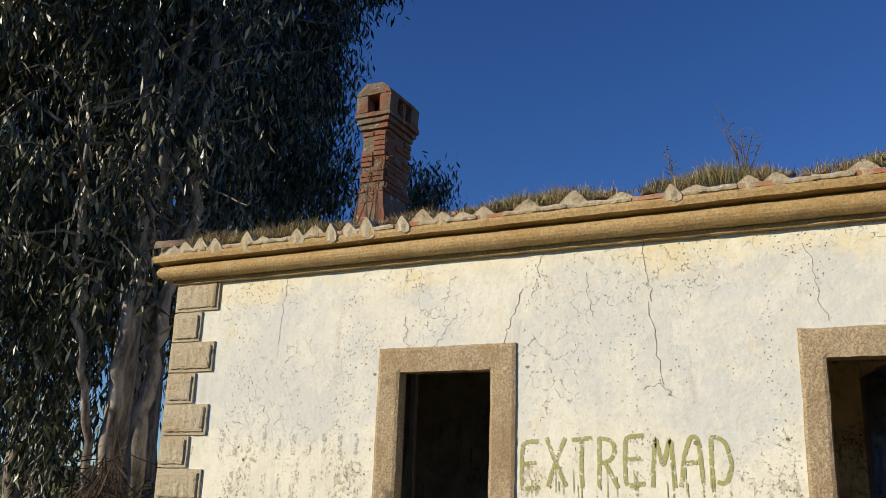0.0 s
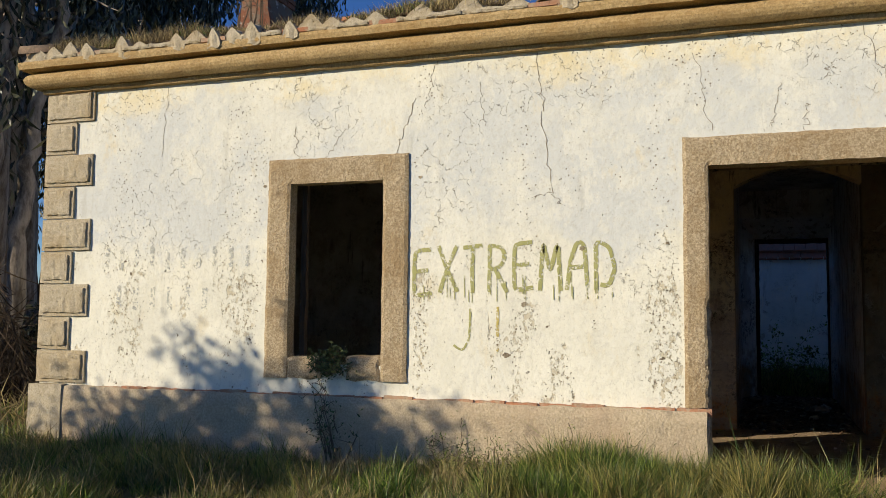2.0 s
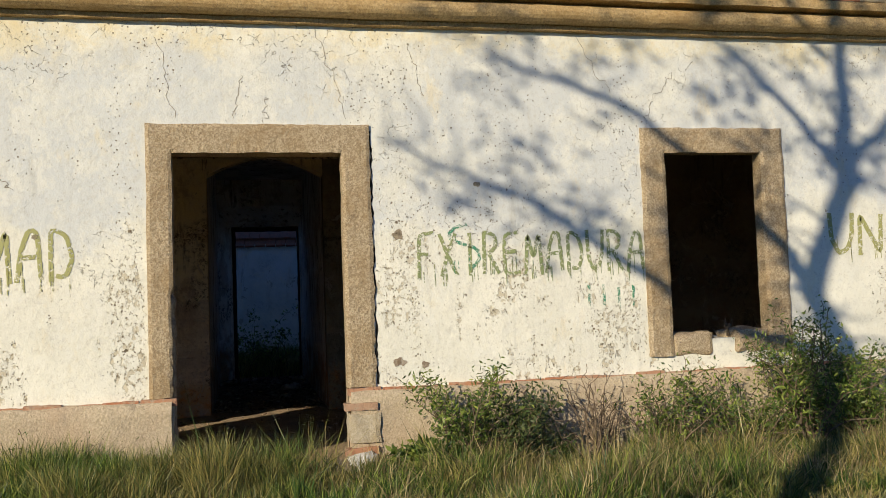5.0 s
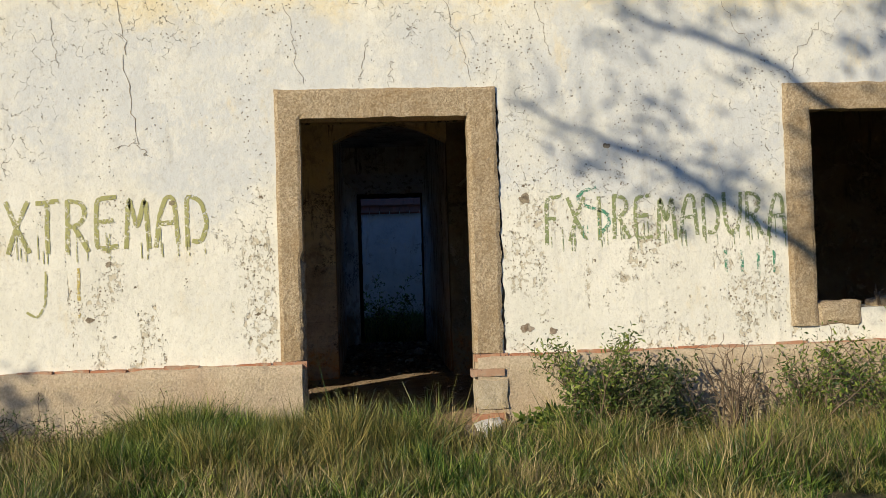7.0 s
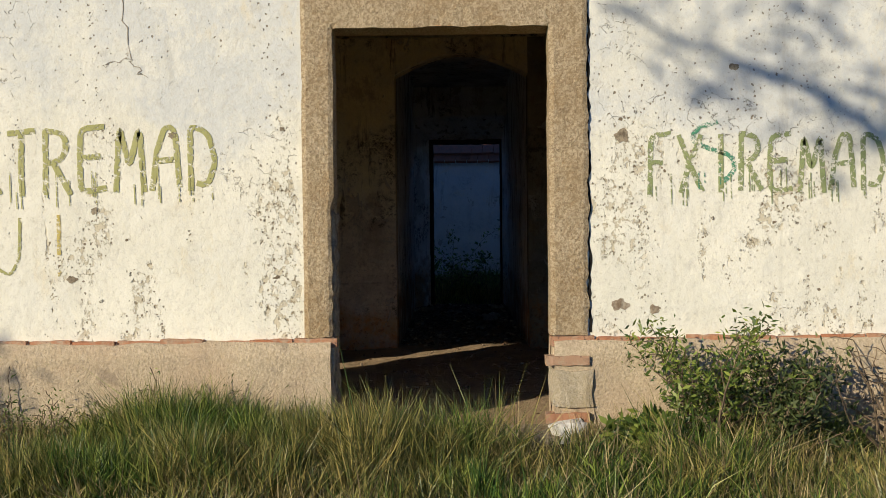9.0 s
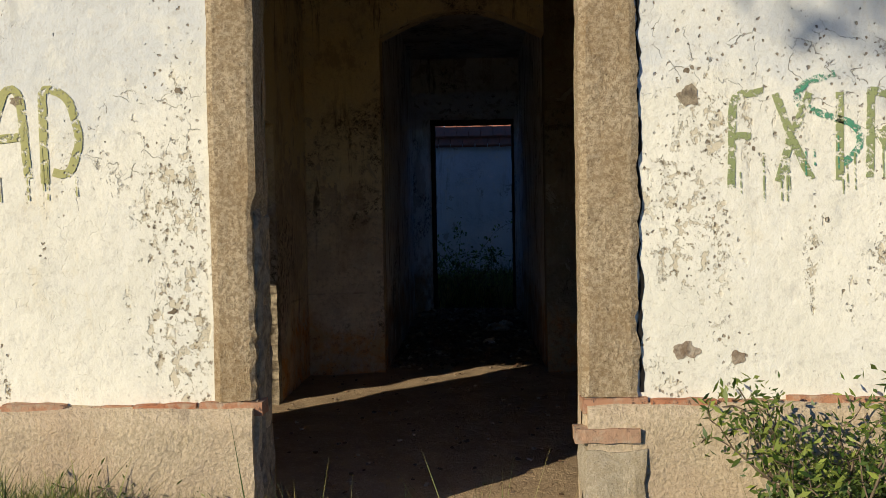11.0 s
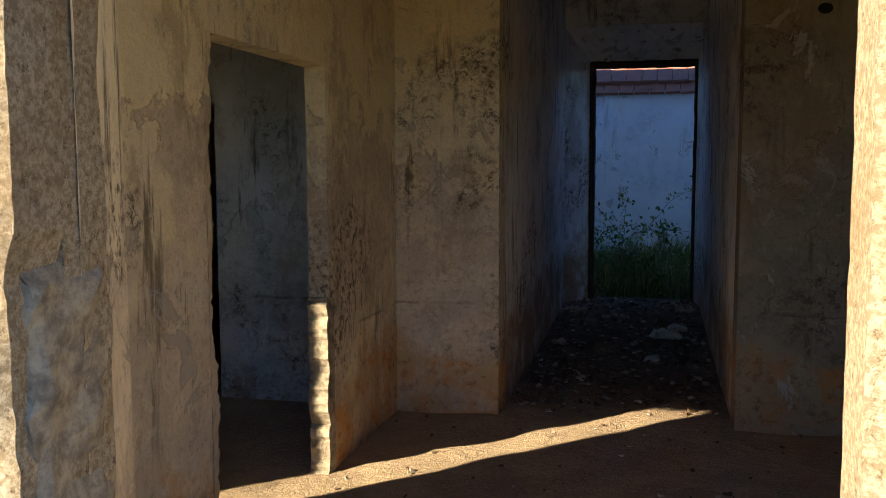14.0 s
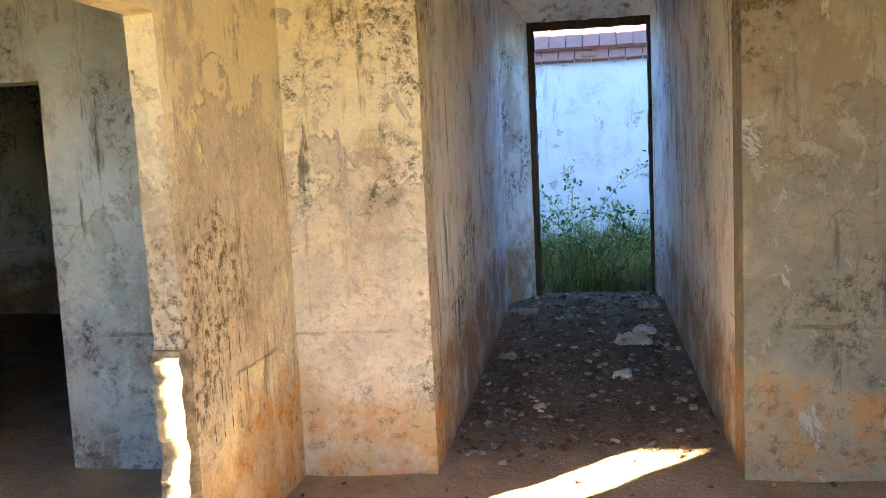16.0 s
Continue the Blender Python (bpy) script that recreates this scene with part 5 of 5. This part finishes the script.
def graffiti(word, x0, x1, z0, z1, mat, label, width=0.04, rise=0.0, drips=True, place=on_facade, depth=0.004):
    th = thing("graffiti", place(Vector((x0, z0)), depth), label, "graffiti")
    step = (x1 - x0) / len(word)
    for i, c in enumerate(word):
        if c not in GLYPH:
            continue
        bm = bmesh.new()
        zz = z0 + rise * i / len(word) + random.uniform(-0.015, 0.015)
        for n, line in enumerate(GLYPH[c]):
            ribbon(bm, [(x0 + step * (i + 0.1 + 0.78 * a), zz + (z1 - z0) * b) for a, b in line], width, depth + 0.0006 * n, place, seed=i)
        if drips:
            for k in range(3):
                a = x0 + step * (i + random.uniform(0.1, 0.85))
                ribbon(bm, [(a, zz + random.uniform(0.02, 0.2)), (a + 0.004, zz - random.uniform(0.0, 0.09))], 0.007, depth + 0.002, place)
        part("letter", bm, mat, th)
    return th


random.seed(3)
graffiti("EXTREMAD", -2.97, -1.15, 1.63, 2.04, M_OLIVE, "dripping olive-green spray letters reading EXTREMAD", 0.036, 0.05)
graffiti("eXIREMADURA", 1.50, 3.56, 1.62, 1.98, M_GREEN, "blotchy dark green spray letters reading EXTREMADURA", 0.033)
graffiti("S", 1.72, 2.12, 1.68, 2.0, M_TEAL, "teal spray strokes painted over the letters", 0.03)
graffiti("UNI", 5.38, 6.3, 1.72, 2.1, M_OLIVE, "olive-green spray letters reading UNI", 0.045)
graffiti("J", -2.62, -2.36, 1.13, 1.5, M_OLIVE, "thin olive-green sprayed letter J", 0.02, 0, False)
graffiti("!", -2.3, -2.05, 1.13, 1.52, M_YELLOW, "yellow sprayed exclamation mark", 0.024, 0, False)
graffiti("IIIIIIIIII", -6.35, -4.55, 1.9, 2.1, M_FAINT, "faded unreadable grey writing on the facade", 0.05, 0, False)
graffiti("IIIIII", -6.2, -5.0, 1.5, 1.72, M_FAINT, "faded unreadable grey writing on the facade", 0.06, 0, False)
graffiti("IIII", 2.95, 3.5, 1.32, 1.5, M_TEAL, "short teal spray strokes on the facade", 0.025, 0, False)

cracks = thing("wall_cracks", (0, FACE, 2.9), "fine jagged cracks in the facade plaster and a gap by the door painted shade-black", "cracks", kind="structure")
for n, (x0, z0, x1, z1) in enumerate(((-4.14, 2.9, -4.16, 3.22), (-3.13, 2.9, -2.95, 3.4), (-1.83, 3.72, -1.78, 3.2), (-1.8, 3.2, -1.7, 2.5), (-1.74, 2.5, -1.6, 2.38),
                                      (0.72, 3.7, 0.95, 2.95), (-0.55, 3.6, -0.4, 2.95), (0.05, 2.95, 0.12, 3.3), (3.0, 3.7, 3.3, 3.2), (0.3, 2.9, 0.3, 3.12),
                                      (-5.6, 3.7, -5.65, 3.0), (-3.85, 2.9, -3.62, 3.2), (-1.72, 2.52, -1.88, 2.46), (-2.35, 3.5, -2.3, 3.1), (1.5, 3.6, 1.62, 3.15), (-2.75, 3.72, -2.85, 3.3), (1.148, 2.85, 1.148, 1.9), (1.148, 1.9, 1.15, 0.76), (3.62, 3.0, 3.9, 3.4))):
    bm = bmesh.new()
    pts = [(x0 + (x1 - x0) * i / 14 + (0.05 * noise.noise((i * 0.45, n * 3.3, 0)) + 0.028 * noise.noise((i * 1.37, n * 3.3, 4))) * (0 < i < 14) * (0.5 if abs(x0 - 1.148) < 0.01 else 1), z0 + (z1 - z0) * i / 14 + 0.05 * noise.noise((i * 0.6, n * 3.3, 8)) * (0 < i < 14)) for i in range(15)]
    # flat ribbons; the black one by the jamb paints the deep gap's shade
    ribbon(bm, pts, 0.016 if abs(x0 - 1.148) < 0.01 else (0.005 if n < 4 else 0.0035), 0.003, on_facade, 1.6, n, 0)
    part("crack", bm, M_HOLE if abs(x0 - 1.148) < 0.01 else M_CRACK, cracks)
# deep holes where plaster has fallen
for n, (x, z, r) in enumerate(((1.36, 1.98, 0.055), (1.33, 0.93, 0.06), (1.55, 0.9, 0.04), (-1.45, 2.02, 0.03), (2.05, 2.4, 0.035), (-0.76, 2.05, 0.02), (-2.1, 1.12, 0.035), (-4.47, 2.66, 0.022), (-2.9, 2.68, 0.02), (-1.95, 1.55, 0.03))):
    bm = bmesh.new()
    rim = []
    for i in range(30):
        a = 2 * math.pi * i / 30
        q = r * (1 + 0.6 * noise.noise((math.cos(a) * 1.5, math.sin(a) * 1.5, n * 4)) + 0.2 * noise.noise((math.cos(a) * 5, math.sin(a) * 5, n * 4)))
        q *= 0.65
        rim.append(bm.verts.new((x + 1.3 * q * math.cos(a), FACE - 0.003, z + q * math.sin(a))))
    bm.faces.new(rim)
    part("plaster_hole", bm, M_RUBBLE if 0 < n < 3 else M_MORTAR, cracks)

# wall writing inside
def on_partition(p, d):
    return (-1.035 + d, p.x, p.y)


graffiti("IIII", 10.72, 11.15, 0.9, 1.0, M_PENCIL, "small pencilled scrawl on the ochre wall", 0.010, 0, False, on_partition)
graffiti("IIIII", 10.75, 11.2, 0.75, 0.84, M_PENCIL, "small pencilled scrawl on the ochre wall", 0.010, 0, False, on_partition)
graffiti("IIII", 10.75, 11.1, 0.6, 0.7, M_PENCIL, "small pencilled scrawl on the ochre wall", 0.012, 0, False, on_partition)


def on_back_room(p, d):
    return (p.x, 11.9 - d, p.y)


graffiti("XA", -1.62, -1.3, 1.0, 1.2, M_LIME, "lime-green sprayed mark on the grey wall", 0.05, 0, False, on_back_room)

marks = thing("wall_hole", (1.56, 11.84, 2.62), "pipe hole in the ochre plaster wall, its inner shade painted black", "hole", kind="structure")
bm = bmesh.new()
# flat black disc painted for the shade inside the hole
bm.faces.new([bm.verts.new((1.56 + 0.042 * math.cos(i * 0.45), 11.836, 2.62 + 0.032 * math.sin(i * 0.45))) for i in range(14)])
part("pipe_hole", bm, M_HOLE, marks)

# arch over the corridor mouth
bm = bmesh.new()
n = 16
arc = [(-0.35 + 1.47 * i / n, 3.12 + 0.24 * math.sin(math.pi * i / n)) for i in range(n + 1)]
lo = [[bm.verts.new((x, y, z)) for x, z in arc] for y in (11.84, 12.1)]
hi = [[bm.verts.new((x, y, CEIL)) for x, z in arc] for y in (11.84, 12.1)]
for i in range(n):
    bm.faces.new([lo[0][i], lo[0][i + 1], lo[1][i + 1], lo[1][i]])
    for k in range(2):
        bm.faces.new([lo[k][i], lo[k][i + 1], hi[k][i + 1], hi[k][i]])
structure("corridor_arch", bm, M_OCHRE, "shallow plastered arch over the corridor", "arch")

# ---- rubble on the floor ----
def floor_z(x, y):
    return FLOOR + (0.08 * max(0, (y - 13.4) / 3) if y > 13.4 else 0)


bm = bmesh.new()
for i in range(1500):
    if i < 1150:
        x, y = random.uniform(-0.33, 1.1), 12.0 + 4.6 * random.random() ** 0.8
    else:
        x, y = random.uniform(-1.0, 2.4), random.uniform(8.1, 11.8)
    s = random.uniform(0.004, 0.02) * (1.3 if y > 12 else 0.7)
    block(bm, (-s, -s * 0.7, -s * 0.3), (s, s * 0.7, s * 0.5), None, 0, 1, Matrix.Translation((x, y, floor_z(x, y) + s * 0.2)) @ Euler((random.uniform(-0.4, 0.4), random.uniform(-0.4, 0.4), random.uniform(0, 3))).to_matrix().to_4x4())
k_r = Mat("grit", 0.95)
M_GRIT = k_r.done(k_r.mix(k_r.math("POWER", k_r.random(True), 4.0), (0.10, 0.06, 0.035), (0.50, 0.42, 0.32)))
tagged(finish("floor_rubble", bm, M_GRIT), "scattered grit, plaster crumbs and small stones", "rubble", kind="stuff")
n = 2600
lx, ly = rng.uniform(-0.33, 1.1, n), 12.3 + 4.3 * rng.random(n)
lz = np.array([floor_z(a, b) + 0.012 for a, b in zip(lx, ly)])
way = unit(rng.normal(0, 1, (n, 3)) * np.array([1, 1, 0.25]))
tagged(blades("leaf_litter", np.stack([lx, ly, lz], 1), way, unit(np.cross(way, np.array([[0.1, 0.1, 1.0]]))), rng.uniform(0.02, 0.07, n), rng.uniform(0.004, 0.012, n), rng.normal(0, 0.15, (n, 3)), leafy("dead_leaf", (0.07, 0.042, 0.026), (0.36, 0.26, 0.16), 0.8, 0.1)), "dead brown leaves littering the corridor floor", "leaf litter", kind="stuff")
for x, y, s, mat, label in ((0.62, 13.7, 0.05, M_YARD, "pale stone lying on the corridor floor"), (0.75, 14.6, 0.1, M_YARD, "crumpled pale rag on the corridor floor"), (0.85, 14.95, 0.07, M_YARD, "crumpled pale rag on the corridor floor"), (-0.2, 14.2, 0.05, M_RUBBLE, "small stone on the corridor floor"), (0.1, 13.0, 0.035, M_RUBBLE, "small stone on the corridor floor"), (-0.16, 15.7, 0.08, M_RUBBLE, "broken plaster chunk on the corridor floor"), (0.95, 15.9, 0.07, M_RUBBLE, "broken plaster chunk on the corridor floor")):
    bm = bmesh.new()
    block(bm, (x - s * 1.4, y - s, floor_z(x, y) - 0.01), (x + s * 1.4, y + s, floor_z(x, y) + s * 0.8), s * 0.5, s * 0.5, 14)
    tagged(finish("rag" if "rag" in label else "stone", bm, mat, True), label, "rag" if "rag" in label else "stone")

# ---- bricks laid bare along the top of the plinth, and at the door's corners ----
bm = bmesh.new()
block(bm, (-0.135, 0, 0), (0.135, 0.11, 0.062), 0.045, 0.005, 15)
b0 = part("brick", bm, M_BRICK, facade)
b0.matrix_parent_inverse = Matrix()
spots = [(-0.565 - 0.279 * i, FACE - 0.034 - 0.012 * math.sin(i * 2.7), 0.679 - 0.006 * (i % 3)) for i in range(21)]
spots += [(1.04 + 0.279 * i, FACE - 0.034 - 0.012 * math.sin(i * 1.9), 0.679 - 0.006 * (i % 3)) for i in range(28)]
spots += [(1.0, FACE - 0.083, z) for z in (0.56, 0.21)]
for i, (x, y, z) in enumerate(spots):
    o = b0 if i == 0 else b0.copy()
    if i:
        scene.collection.objects.link(o)
    o.matrix_basis = pose(x, y, z + 0.004 * math.sin(i * 3), 0, 1.5 * math.sin(i * 5), 2 * math.sin(i * 7))
for z0, z1 in ((0.30, 0.54),):
    bm = bmesh.new()
    block(bm, (0.9, FACE - 0.085, z0), (1.16, FACE + 0.2, z1), 0.05, 0.014, 9)
    part("stone", bm, M_QUOIN, facade)
